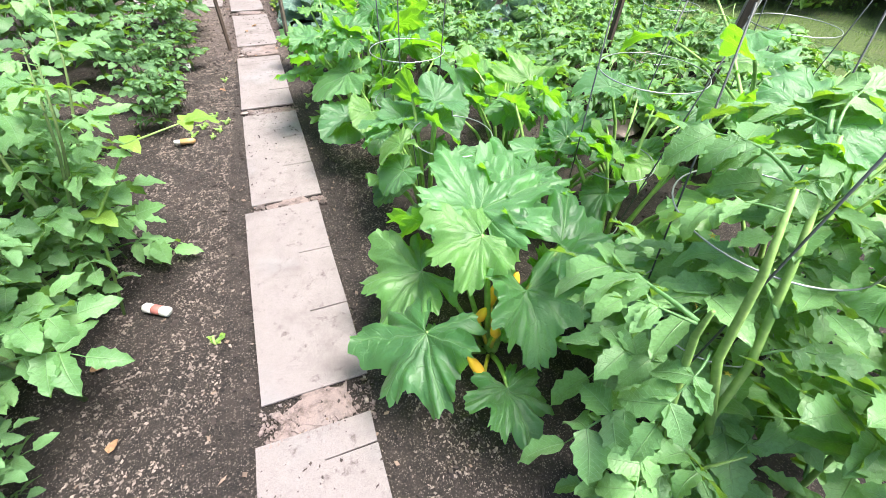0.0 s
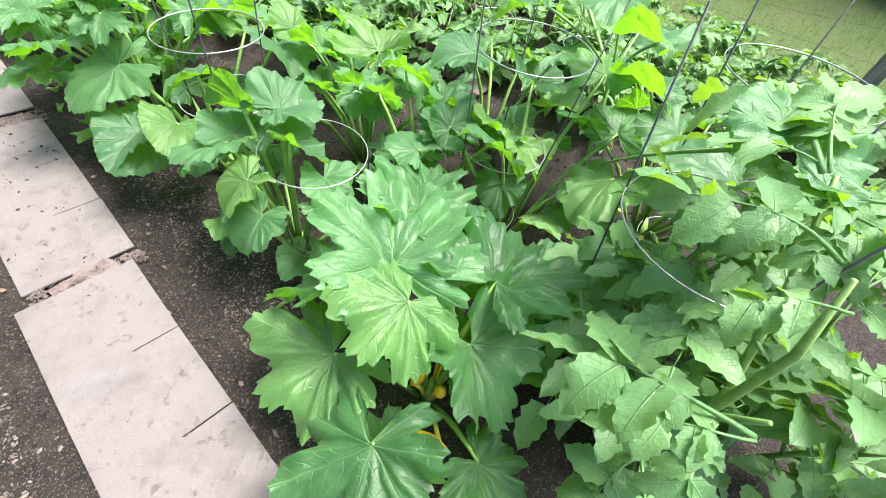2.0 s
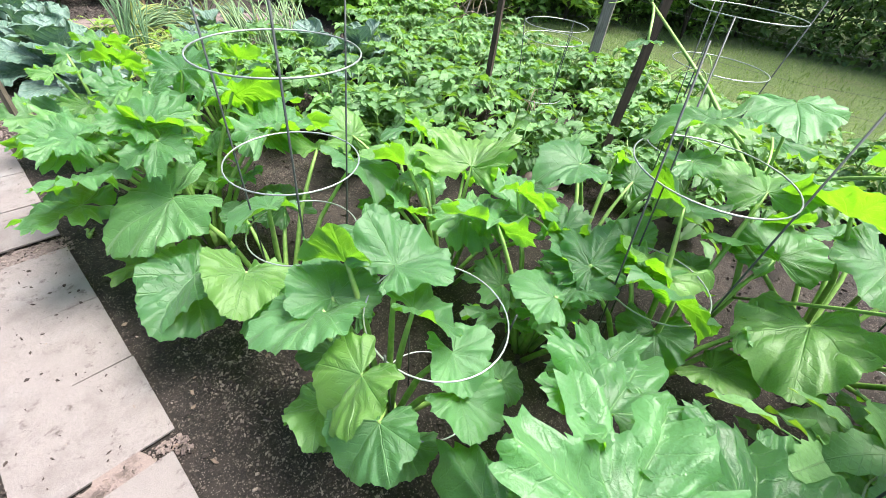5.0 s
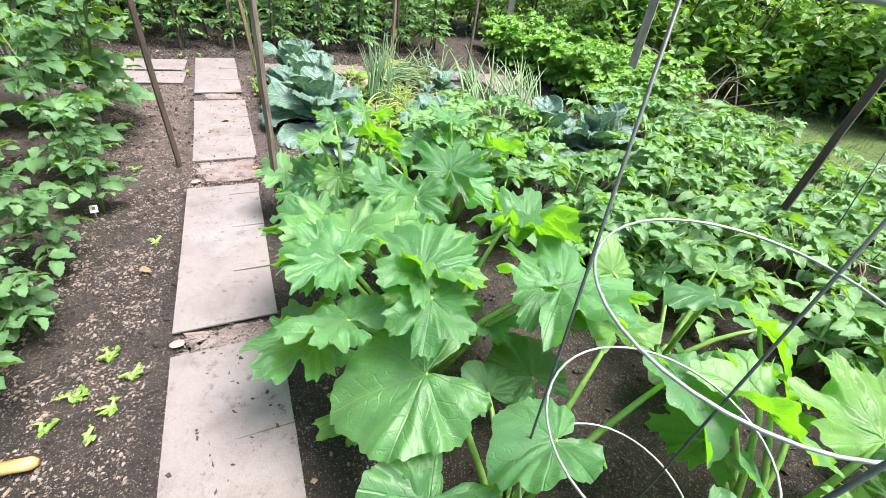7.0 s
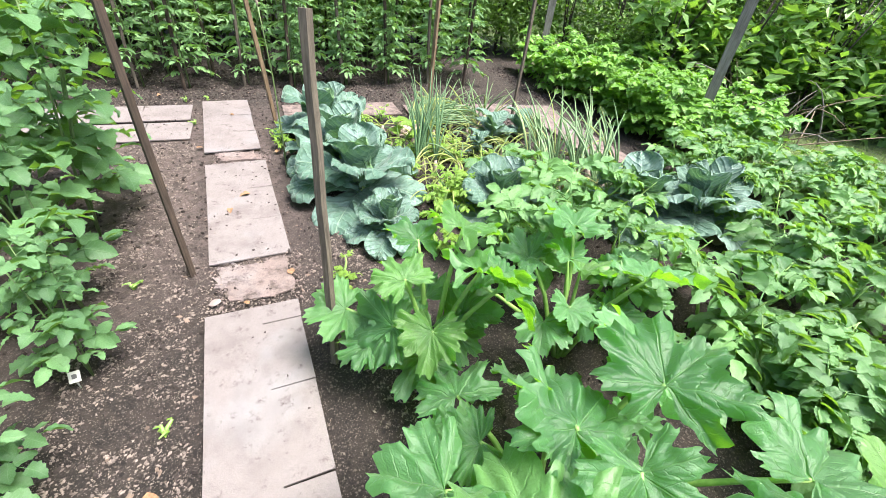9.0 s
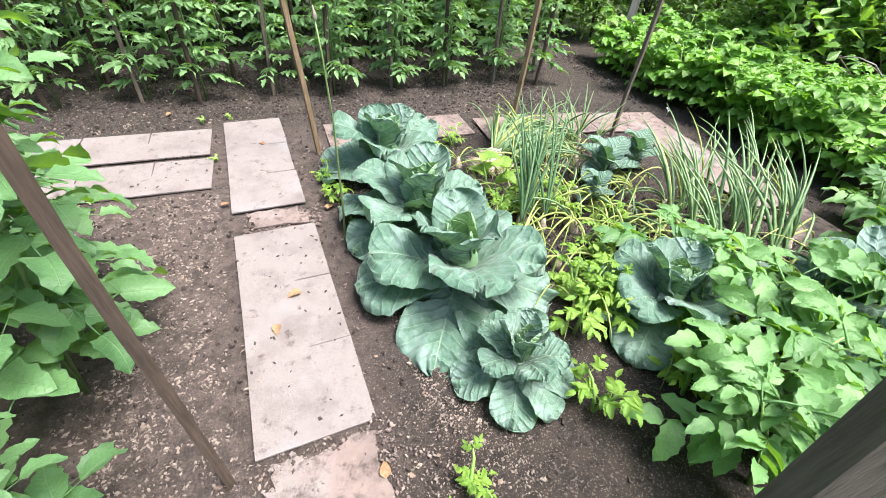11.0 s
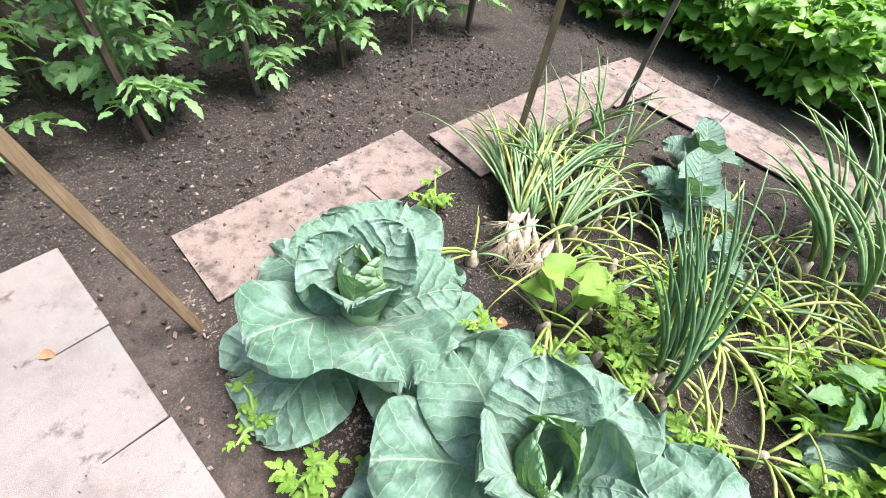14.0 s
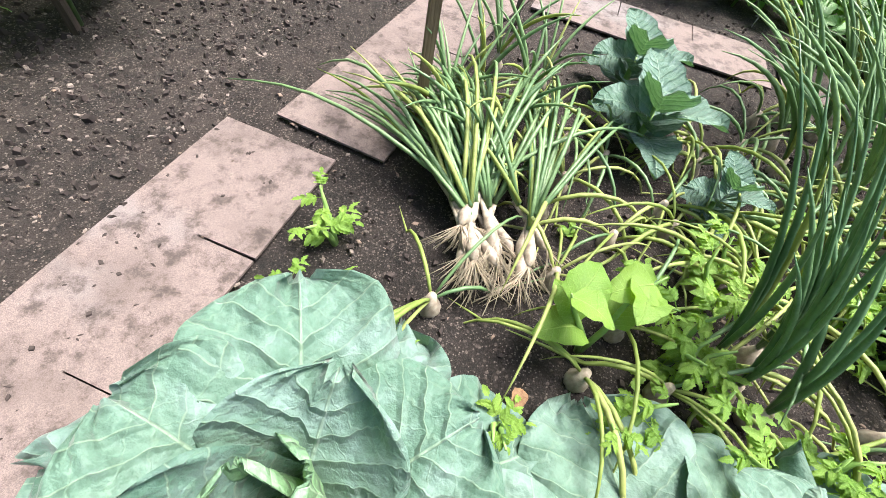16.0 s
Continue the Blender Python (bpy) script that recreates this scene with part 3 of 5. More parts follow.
M_LITTER = plain("dry_litter", (0.05, 0.034, 0.026), (0.14, 0.1, 0.078), 50, 0.85, vary=True)
scatter("dry_litter", 1200, (-0.9, 4.3, 1.6, 7.0), 0.003, 0.011, M_LITTER, 0.09, "dry tan leaf and straw scraps on trodden soil", 21)
scatter("trodden_bark", 4500, (-1.2, 4.0, 0.0, 6.8), 0.002, 0.010, M_CHIP, 0.25, "pale bark bits trodden into the soil", 24, lambda x, y: bare(x, y) and noise.noise((x * 2.5, y * 2.5, 3)) > -0.05)
scatter("edge_bark", 3500, (0.3, 4.2, 0.62, 6.4), 0.002, 0.008, M_CHIP, 0.25, "pale bark bits beside the cabbages", 25, bare)
scatter("leaf_scraps", 500, (-0.6, 0.0, 0.8, 4.4), 0.004, 0.017, M_LITTER, 0.08, "dry tan leaf scraps on soil and shingles", 22)
scatter("soil_clods", 4200, (-2.2, 6.4, 3.4, 7.9), 0.005, 0.017, M_CRUMB, 0.6, "loose dark clods on the raked back bed", 23, bare)

# ---- squash bed ----
def squash(name, x, y, leaves, extra, blades, label, category, seed, reach=0.42, height=0.5, grow=1.0):
    """A squash plant: each leaf stands on its own hollow stalk. leaves: joint x, y, z, heading, pitch, length."""
    rnd = random.Random(seed)
    plant = thing(name, x, y, 0, 0, label, category)
    some = [(a - x, b - y, *rest) for a, b, *rest in leaves]
    for k in range(extra):
        w = math.tau * (k + rnd.random()) / max(1, extra)
        r, h = reach * rnd.uniform(0.25, 1.0), height * rnd.uniform(0.35, 0.95)
        some.append((r * math.cos(w), r * math.sin(w), h, math.degrees(w) + rnd.uniform(-50, 50), rnd.uniform(-32, 48), rnd.uniform(0.1, 0.19)))
    for a, b, c, heading, pitch, size in some:
        # upper leaves lean toward the open lawn, where the light is
        lean = Matrix.Rotation(radians(rnd.uniform(0, 34) * min(1, max(0, c - 0.3) * 4)), 4, (-0.6, 0.8, 0))
        turned = aim(0, 0, 0, heading, pitch * 0.8 + rnd.uniform(-8, 18), rnd.uniform(-22, 22), size * 0.89 * grow)
        part("leaf", rnd.choice(blades), plant, Matrix.Translation((a, b, c)) @ lean @ turned)
        foot = Vector((a, b, 0)) * 0.12
        mid = Vector((a, b, c)) * 0.55 + Vector((0, 0, c * 0.1))
        points = [Vector((foot.x, foot.y, -0.01)), foot.lerp(mid, 0.5), mid, mid.lerp(Vector((a, b, c)), 0.6) + Vector((0, 0, 0.01)), Vector((a, b, c + 0.004))]
        part("stalk", Shape().tube(points, [0.011, 0.010, 0.009, 0.007, 0.005], 6).mesh("stalk", M_STEM), plant)
    part("crown", Shape().tube([(0, 0, -0.02), (0.01, 0, 0.03), (0.02, 0.01, 0.07)], [0.03, 0.026, 0.012], 8).mesh("crown", M_STEM), plant)
    return plant


ZUC_LABEL = "zucchini plant with big lobed green leaves on hollow stalks"
PUMP_LABEL = "pumpkin vine with broad rounded green leaves over dark soil"
zucchini = squash("zucchini_plant", 0.88, 0.62, [
    (0.83, 0.71, 0.50, -172, -15, 0.20), (0.87, 0.82, 0.50, 57, 11, 0.26), (1.05, 0.93, 0.50, 50, 14, 0.22), (1.08, 0.63, 0.45, 14, 11, 0.26),
    (0.66, 0.80, 0.30, 168, -25, 0.24), (0.78, 0.93, 0.35, 122, -13, 0.22), (0.94, 0.57, 0.35, -96, -14, 0.22), (0.60, 0.55, 0.30, -149, -26, 0.25),
    (0.80, 0.36, 0.18, -80, -25, 0.17)], 3, ZUCCHINI_LEAVES, "zucchini plant with lobed green leaves and yellow blossoms at its heart", "zucchini plant", 1, 0.3, 0.3, 1.17)
squash("pumpkin_vine", 0.88, 1.42, [
    (0.73, 1.32, 0.50, 165, -38, 0.15), (0.76, 1.52, 0.50, 158, -26, 0.19), (0.84, 1.53, 0.60, 112, -7, 0.15), (0.92, 1.45, 0.60, -11, -7, 0.17),
    (0.94, 1.26, 0.45, -108, -28, 0.13), (0.73, 1.44, 0.20, -173, -46, 0.15), (0.89, 1.35, 0.55, -37, -23, 0.15), (0.72, 1.25, 0.42, -175, -31, 0.14),
    (0.90, 1.19, 0.40, -71, -22, 0.14), (0.80, 1.54, 0.50, 71, 18, 0.15), (0.78, 1.74, 0.35, 163, -15, 0.19)], 5, PUMPKIN_LEAVES, PUMP_LABEL, "pumpkin vine", 2, 0.35, 0.35)
squash("pumpkin_vine", 1.6, 0.95, [
    (1.52, 0.97, 0.35, -147, -20, 0.16), (1.78, 0.67, 0.45, -179, -11, 0.25), (1.75, 1.1, 0.62, 40, 0, 0.2), (2.0, 0.95, 0.66, 10, 5, 0.22)], 9, PUMPKIN_LEAVES, PUMP_LABEL, "pumpkin vine", 3, 0.5, 0.6)
squash("zucchini_plant", 1.42, 1.3, [
    (1.43, 1.19, 0.50, 67, 21, 0.18), (1.64, 1.08, 0.45, -100, -25, 0.24), (1.49, 1.52, 0.55, -38, -33, 0.2), (1.15, 1.0, 0.48, 42, 25, 0.18), (1.3, 1.45, 0.55, 120, 10, 0.2)],
    8, ZUCCHINI_LEAVES, ZUC_LABEL, "zucchini plant", 4, 0.42, 0.5)
squash("pumpkin_vine", 0.88, 2.05, [
    (0.67, 2.25, 0.45, 171, -21, 0.27), (0.87, 2.01, 0.47, 170, -7, 0.17), (0.62, 2.04, 0.30, -151, -30, 0.22), (0.71, 1.85, 0.40, -125, -20, 0.16),
    (1.22, 2.05, 0.50, -90, -6, 0.2), (1.06, 1.75, 0.45, -83, -18, 0.19), (0.60, 2.00, 0.28, -154, -20, 0.19), (1.16, 2.2, 0.5, 60, 5, 0.17)], 4, PUMPKIN_LEAVES, PUMP_LABEL, "pumpkin vine", 5, 0.35, 0.3)
squash("zucchini_plant", 1.45, 1.75, [
    (1.39, 1.64, 0.45, -108, -17, 0.2), (1.56, 1.78, 0.50, 33, 24, 0.25), (1.60, 2.11, 0.50, -85, -23, 0.15), (1.35, 1.9, 0.5, 130, 10, 0.2)], 8, ZUCCHINI_LEAVES, ZUC_LABEL, "zucchini plant", 6, 0.42, 0.5)
squash("zucchini_plant", 0.8, 2.55, [
    (1.07, 2.33, 0.55, 10, 8, 0.30), (0.52, 2.41, 0.50, 140, -25, 0.2), (0.53, 2.60, 0.55, 153, -15, 0.2), (0.70, 2.34, 0.60, -114, -40, 0.16), (0.70, 2.42, 0.62, 106, 10, 0.18),
    (1.05, 2.61, 0.60, -20, -10, 0.28), (0.72, 2.47, 0.60, -27, -6, 0.22), (0.51, 2.66, 0.50, -135, -45, 0.16), (0.81, 2.81, 0.58, -99, -42, 0.16), (1.02, 2.35, 0.55, -42, -22, 0.18), (0.45, 2.48, 0.38, 167, -20, 0.22)],
    4, ZUCCHINI_LEAVES, ZUC_LABEL, "zucchini plant", 7, 0.32, 0.35)
squash("zucchini_plant", 0.86, 2.98, [
    (0.59, 2.75, 0.50, 82, 4, 0.26), (0.77, 2.93, 0.55, 78, 31, 0.17), (0.50, 2.94, 0.45, -173, -19, 0.2), (0.98, 2.93, 0.60, 61, 27, 0.2), (0.77, 2.94, 0.50, 57, 23, 0.22),
    (1.07, 3.01, 0.50, 74, 37, 0.24), (1.2, 2.7, 0.5, 10, 10, 0.2), (0.62, 3.02, 0.42, 168, -28, 0.13)], 10, ZUCCHINI_LEAVES, ZUC_LABEL, "zucchini plant", 8, 0.35, 0.4)
squash("zucchini_plant", 0.72, 3.56, [
    (0.56, 3.51, 0.30, 158, -12, 0.2), (0.69, 3.68, 0.50, 105, 40, 0.15), (0.83, 3.64, 0.55, 39, 18, 0.18), (0.60, 3.53, 0.47, 110, 10, 0.14), (0.82, 3.47, 0.50, -2, 5, 0.23),
    (0.48, 3.51, 0.24, 134, 0, 0.14), (0.88, 3.42, 0.47, -34, -25, 0.18), (0.66, 3.42, 0.34, -120, -30, 0.15)], 8, ZUCCHINI_LEAVES, ZUC_LABEL, "zucchini plant", 9, 0.32, 0.36)
squash("zucchini_plant", 1.25, 3.45, [(1.26, 3.6, 0.52, 80, 20, 0.17), (1.35, 3.3, 0.5, -10, 5, 0.2)], 11, ZUCCHINI_LEAVES, ZUC_LABEL, "zucchini plant", 10, 0.38, 0.48)
squash("pumpkin_vine", 1.75, 2.35, [(1.73, 2.31, 0.40, 169, -18, 0.18)], 6, PUMPKIN_LEAVES, PUMP_LABEL, "pumpkin vine", 11, 0.35, 0.38)
squash("pumpkin_vine", 2.05, 1.45, [(1.85, 1.5, 0.55, 150, 5, 0.2), (2.1, 1.2, 0.62, -60, 0, 0.2)], 9, PUMPKIN_LEAVES, PUMP_LABEL, "pumpkin vine", 12, 0.45, 0.55)
squash("pumpkin_vine", 2.2, 0.55, [(2.0, 0.6, 0.6, 170, -5, 0.22), (1.85, 0.35, 0.62, 150, 0, 0.27), (1.75, 0.12, 0.56, -170, 0, 0.22), (1.95, 0.75, 0.7, 80, 10, 0.22)], 9, PUMPKIN_LEAVES, PUMP_LABEL, "pumpkin vine", 13, 0.5, 0.6)

vine = thing("cucumber_vine", 1.9, 0.9, 0, 0, "climbing squash vine reaching up a wire cage with curling tendrils", "vine")
LINE = [Vector(q) for q in ((0, 0, -0.02), (0.05, -0.05, 0.3), (0.24, 0.08, 0.6), (0.32, 0.4, 0.84), (0.37, 0.72, 1.04))]
part("stem", Shape().tube(LINE, [0.011, 0.01, 0.009, 0.007, 0.004], 8).mesh("stem", M_STEM), vine)
for q, heading, pitch, size in (((-0.61, -0.59, 1.01), 5, 14, 0.17), ((-0.29, -0.2, 0.96), 70, -5, 0.15), ((0.1, 0.12, 0.92), 200, 0, 0.16), ((-0.2, 0.22, 0.9), 120, -10, 0.17), ((0.35, 0.35, 0.72), -40, 10, 0.18), ((0.5, 0.15, 0.7), -10, 0, 0.2), ((0.42, 0.78, 1.06), 60, 20, 0.06), ((0.2, 0.62, 0.95), 150, 0, 0.08)):
    near = min(LINE, key=lambda a: (a - Vector(q)).length)
    part("leaf", PUMPKIN_LEAVES[int(size * 100) % 8], vine, aim(*q, heading, pitch, 8, size))
    part("stalk", Shape().tube(arc(near, q, 0.03), 0.005, 6).mesh("stalk", M_STEM), vine)
for k in range(3):
    curl = [LINE[3 + k % 2] + Vector((0.1 * i / 12 * math.cos(k * 2 + i * 0.5), 0.16 * i / 12, 0.05 * math.sin(i * 0.4) + 0.02 * k)) for i in range(13)]
    part("tendril", Shape().tube(curl, 0.0022, 5).mesh("tendril", M_STEM), vine)

# blossoms and young fruit at the first zucchini's heart
for a, b, c, lean, turn in ((-0.06, 0.02, 0.16, 15, 30), (0.0, 0.05, 0.2, 10, 120), (0.05, 0.0, 0.24, 12, 250), (-0.02, -0.05, 0.15, 20, 300), (0.06, 0.03, 0.27, 8, 80), (-0.11, -0.16, 0.11, 70, 200)):
    bud = Shape().tube([(0, 0, -0.02), (0, 0, 0), (0.002, 0, 0.025), (0.003, 0, 0.05), (0.004, 0.001, 0.072), (0.004, 0.001, 0.085)], [0.008, 0.012, 0.019, 0.017, 0.010, 0.003], 10)
    flower = part("blossom", bud.mesh("blossom", M_FLOWER), zucchini, pose(a, b, c, lean, 0, turn), "closed orange-yellow blossom")
    low = Vector((a, b, c)) - Vector((0, 0, 0.01))
    part("flower_stalk", Shape().tube([(a * 0.3, b * 0.3, 0.02), tuple(low * 0.6), tuple(low)], [0.008, 0.007, 0.008], 6).mesh("flower_stalk", M_FRUIT), zucchini)

# ---- leafy crops ----
def bushy(name, x, y, height, spread, count, blades, size, label, category, seed, low=0.15, group="", stems=1, stem_material=None):
    """A stemmed plant with leaves up its stems."""
    rnd = random.Random(seed)
    plant = thing(name, x, y, 0, 0, label, category, group)
    made = []
    for s in range(stems):
        w = rnd.uniform(0, math.tau)
        tip = Vector((math.cos(w), math.sin(w), 0)) * (spread * (0.55 if stems > 1 else 0.15))
        line = [Vector((0, 0, -0.02)), tip * 0.25 + Vector((0, 0, height * 0.35)), tip * 0.65 + Vector((0.01, 0.01, height * 0.7)), tip + Vector((0, 0, height))]
        part("stem", Shape().tube(line, [0.008, 0.007, 0.005, 0.002], 6).mesh("stem", stem_material or M_STEM), plant)
        made.append(line)
    for k in range(count):
        line = made[k % stems]
        f = low + (1 - low) * ((k // stems) + rnd.random()) / max(1, count / stems)
        f = min(0.99, f)
        i = min(2, int(f * 3))
        at = line[i].lerp(line[i + 1], f * 3 - i)
        s = size * rnd.uniform(0.7, 1.15) * (1.15 - 0.5 * f)
        part("leaf", rnd.choice(blades), plant, aim(*at, k * 137.5 + rnd.uniform(-25, 25), rnd.uniform(0, 30), rnd.uniform(-15, 15), s))
    return plant


# large caged tomato beside the first zucchini
TOM_LABEL = "sprawling tomato plant with feathered green leaves in a wire cage"
big_tomato = bushy("tomato_plant", 1.4, 0.36, 0.98, 0.35, 46, TOMATO_LEAVES, 0.36, TOM_LABEL, "tomato plant", 20, 0.08, stems=3)
bushy("tomato_plant", 1.45, -0.15, 0.85, 0.4, 30, TOMATO_LEAVES, 0.34, TOM_LABEL, "tomato plant", 21, 0.06, stems=3)
bushy("tomato_plant", 1.05, 0.0, 0.34, 0.3, 10, TOMATO_LEAVES, 0.28, "low tomato shoots spreading over the soil", "tomato plant", 22, 0.1, stems=2)
bushy("tomato_plant", 1.95, 0.1, 0.95, 0.4, 26, TOMATO_LEAVES, 0.36, TOM_LABEL, "tomato plant", 23, 0.1, stems=3)

near_tomato = thing("tomato_plant", 1.2, 0.02, 0, 0, "tall tomato plant with coarse lobed leaves leaning over its cage", "tomato plant")
for line in ([(0, 0, -0.02), (0.0, 0.06, 0.55), (0.02, 0.14, 0.82), (0.05, 0.22, 1.02)], [(-0.01, 0.0, -0.02), (-0.12, 0.08, 0.4), (-0.2, 0.1, 0.7), (-0.25, 0.08, 0.82)], [(0, 0.02, 0.3), (-0.1, 0.08, 0.6), (-0.14, 0.1, 0.85), (-0.14, 0.14, 1.0)]):
    part("stem", Shape().tube(line, [0.011, 0.010, 0.008, 0.004], 8).mesh("stem", M_STEM), near_tomato)
for k, (base, tip) in enumerate((((0.93, 0.1, 0.8), (0.89, 0.4, 0.71)), ((0.93, 0.1, 0.8), (0.82, 0.25, 0.74)), ((1.03, 0.14, 0.98), (0.97, 0.27, 0.9)), ((1.08, 0.18, 1.0), (1.05, 0.42, 1.0)),
                                  ((1.25, 0.25, 1.02), (1.24, 0.46, 0.99)), ((1.25, 0.25, 1.02), (1.45, 0.35, 1.08)), ((1.22, 0.2, 0.98), (1.1, 0.18, 0.93)), ((1.25, 0.25, 1.02), (1.5, 0.5, 1.0)), ((1.06, 0.1, 0.42), (0.77, 0.16, 0.28)),
                                  ((1.1, 0.1, 0.5), (0.92, 0.3, 0.5)), ((1.2, 0.08, 0.6), (1.4, 0.0, 0.6)), ((1.08, 0.12, 0.62), (0.9, 0.02, 0.5)), ((1.2, 0.1, 0.7), (1.32, 0.4, 0.66)), ((1.05, 0.1, 0.35), (0.85, -0.08, 0.25)))):
    base, tip = Vector(base) - Vector((1.2, 0.02, 0)), Vector(tip) - Vector((1.2, 0.02, 0))
    way = tip - base
    part("leaf", TOMATO_LEAVES[k % 5], near_tomato, aim(*base, math.degrees(math.atan2(way.y, way.x)), math.degrees(math.asin(way.z / way.length)) + 4, (-1) ** k * 8, way.length * 1.0))

flower_mesh = Shape()
for k in range(5):
    flower_mesh.add(blade(k, 0.2, 4, 2, 0.5, -0.6), pose(0, 0, 0, 0, 0, 72 * k) @ Matrix.Scale(0.012, 4))
flower_mesh = flower_mesh.mesh("tomato_flower", M_FRUIT)
rnd = random.Random(8)
for _ in range(12):
    part("flower", flower_mesh, big_tomato, pose(rnd.uniform(-0.25, 0.25), rnd.uniform(-0.25, 0.2), rnd.uniform(0.35, 0.6), rnd.uniform(-60, 60), 0, rnd.uniform(0, 360)), "small yellow flower")

# left-hand row beside the path
row = [bushy("tomato_plant", -0.95, 0.35, 0.75, 0.3, 22, BROAD_LEAVES, 0.32, "tomato plant with mid-green leaves beside the path", "tomato plant", 30, 0.12, "tomatoes beside the path", 2, M_STEM_DARK),
       bushy("tomato_plant", -1.0, 1.1, 0.95, 0.32, 26, TOMATO_LEAVES, 0.34, "tomato plant with mid-green leaves beside the path", "tomato plant", 31, 0.1, "tomatoes beside the path", 2, M_STEM_DARK),
       bushy("tomato_plant", -0.95, 4.95, 1.3, 0.4, 40, BROAD_LEAVES, 0.36, "tall bushy tomato plant beside the path", "tomato plant", 32, 0.16, "tomatoes beside the path", 3, M_STEM_DARK)]
for n, (x, y, turn, size) in enumerate(((-0.55, 1.2, 80, 0.75), (-0.5, 1.55, 200, 0.7), (-0.5, 2.8, 130, 0.55), (-0.8, 1.45, 15, 0.95), (-0.75, 0.95, 250, 0.7), (-0.85, 1.95, 120, 0.9), (-0.95, 2.6, 330, 0.85), (-1.35, 1.3, 60, 1.1), (-1.35, 2.2, 10, 1.15), (-1.3, 0.4, 75, 1.05), (-1.35, 3.0, 5, 1.1), (-1.95, 0.9, 40, 1.25), (-1.95, 1.9, 310, 1.3), (-1.95, 2.9, 100, 1.3), (-0.6, 0.55, 190, 0.45))):
    copy_thing(row[n % 2], pose(x, y, 0, 0, 0, turn) @ Matrix.Scale(size, 4))
for x, y, turn, size in ((-0.5, 4.2, 70, 0.62), (-0.48, 3.5, 160, 0.42), (-0.56, 4.75, 290, 0.85), (-0.4, 3.85, 40, 0.4), (-0.42, 3.05, 100, 0.36), (-0.6, 3.15, 220, 0.45), (-0.95, 3.6, 10, 0.72), (-0.95, 4.3, 130, 0.9), (-1.3, 4.85, 15, 1.05), (-1.5, 4.1, 250, 1.0), (-1.65, 5.25, 20, 1.05), (-0.72, 5.3, 200, 0.72), (-2.2, 4.7, 90, 1.1)):
    copy_thing(row[2], pose(x, y, 0, 0, 0, turn) @ Matrix.Scale(size, 4))

for n, (x, y) in enumerate(((-0.5, 0.85), (-0.52, 1.3), (-0.62, 1.75))):
    bushy("tomato_plant", x, y, 0.96, 0.5, 27, TOMATO_LEAVES, 0.26, "thin-leaved tomato plant leaning over the path's edge", "tomato plant", 35 + n, 0.25, "tomatoes beside the path", 3, M_STEM_DARK)

# low potato bed behind the squash
potato = [bushy("potato_plant", 1.9, 2.8, 0.36, 0.3, 11, POTATO_LEAVES, 0.3, "low bushy potato plant with crowded green leaves", "potato plant", 40 + k, 0.25, "potato plants in the middle bed", 2) for k in range(3)]
rnd = random.Random(5)
spots = [(x + rnd.uniform(-0.12, 0.12), y + rnd.uniform(-0.12, 0.12)) for x in np.arange(1.45, 4.4, 0.32) for y in np.arange(-0.4, 4.9, 0.32)]
for n, (x, y) in enumerate(spots):
    if y < 1.5 + (2.6 - x) * 1.4 or (x > 2.15 and x < 2.95 and y > 3.8) or (x < 1.7 and y < 3.2) or (x < 1.6 and y > 4.2):
        continue
    copy_thing(potato[n % 3], pose(x, y, 0, 0, 0, rnd.uniform(0, 360)) @ Matrix.Scale(rnd.uniform(0.85, 1.15), 4))

# pepper bushes at the back corner
pepper = [bushy("pepper_plant", 3.55, 5.5 + 0.5 * k, 0.5, 0.3, 18, SPRIGS, 0.3, "bushy pepper plant with glossy bright green leaves", "pepper plant", 50 + k, 0.08, "pepper bushes", 3) for k in range(2)]
for n in range(34):
    x, y = 3.55 + 0.34 * (n % 4) + rnd.uniform(-0.1, 0.1), 5.05 + 0.31 * (n // 4) + rnd.uniform(-0.1, 0.1)
    copy_thing(pepper[n % 2], pose(x, y, 0, 0, 0, rnd.uniform(0, 360)) @ Matrix.Scale(rnd.uniform(0.78, 1.08), 4))

# staked tomatoes along the back
staked = [bushy("tomato_plant", 0.66 + 0.45 * k, 7.2, 1.15, 0.16, 34, FAR_TOMATO_LEAVES, 0.2, "slender tomato plant tied to a wooden stake", "tomato plant", 60 + k, 0.1, "staked tomatoes", 1, M_STEM_DARK) for k in range(3)]


def stake(name, x, y, height, wide, material, label, lean=(0, 0), turn=0, round_one=False):
    """A garden stake or post with rough arrises and a weathered top."""
    rnd = random.Random(int(x * 100 + y * 10))
    lean = (lean[0] * math.cos(radians(turn)) + lean[1] * math.sin(radians(turn)), lean[1] * math.cos(radians(turn)) - lean[0] * math.sin(radians(turn)))
    shape, n = Shape(), 8
    points = [(lean[0] * k / n * height + rnd.uniform(-0.003, 0.003), lean[1] * k / n * height + rnd.uniform(-0.003, 0.003), -0.15 + (height + 0.15) * k / n) for k in range(n + 1)]
    shape.tube(points, [wide * rnd.uniform(0.94, 1.04) for _ in points], 8 if round_one else 4)
    ob = new(name, shape.mesh(name, material, round_one))
    ob.matrix_basis = pose(x, y, 0, 0, 0, turn)
    return tagged(ob, label, "stake" if "stake" in name else "post")


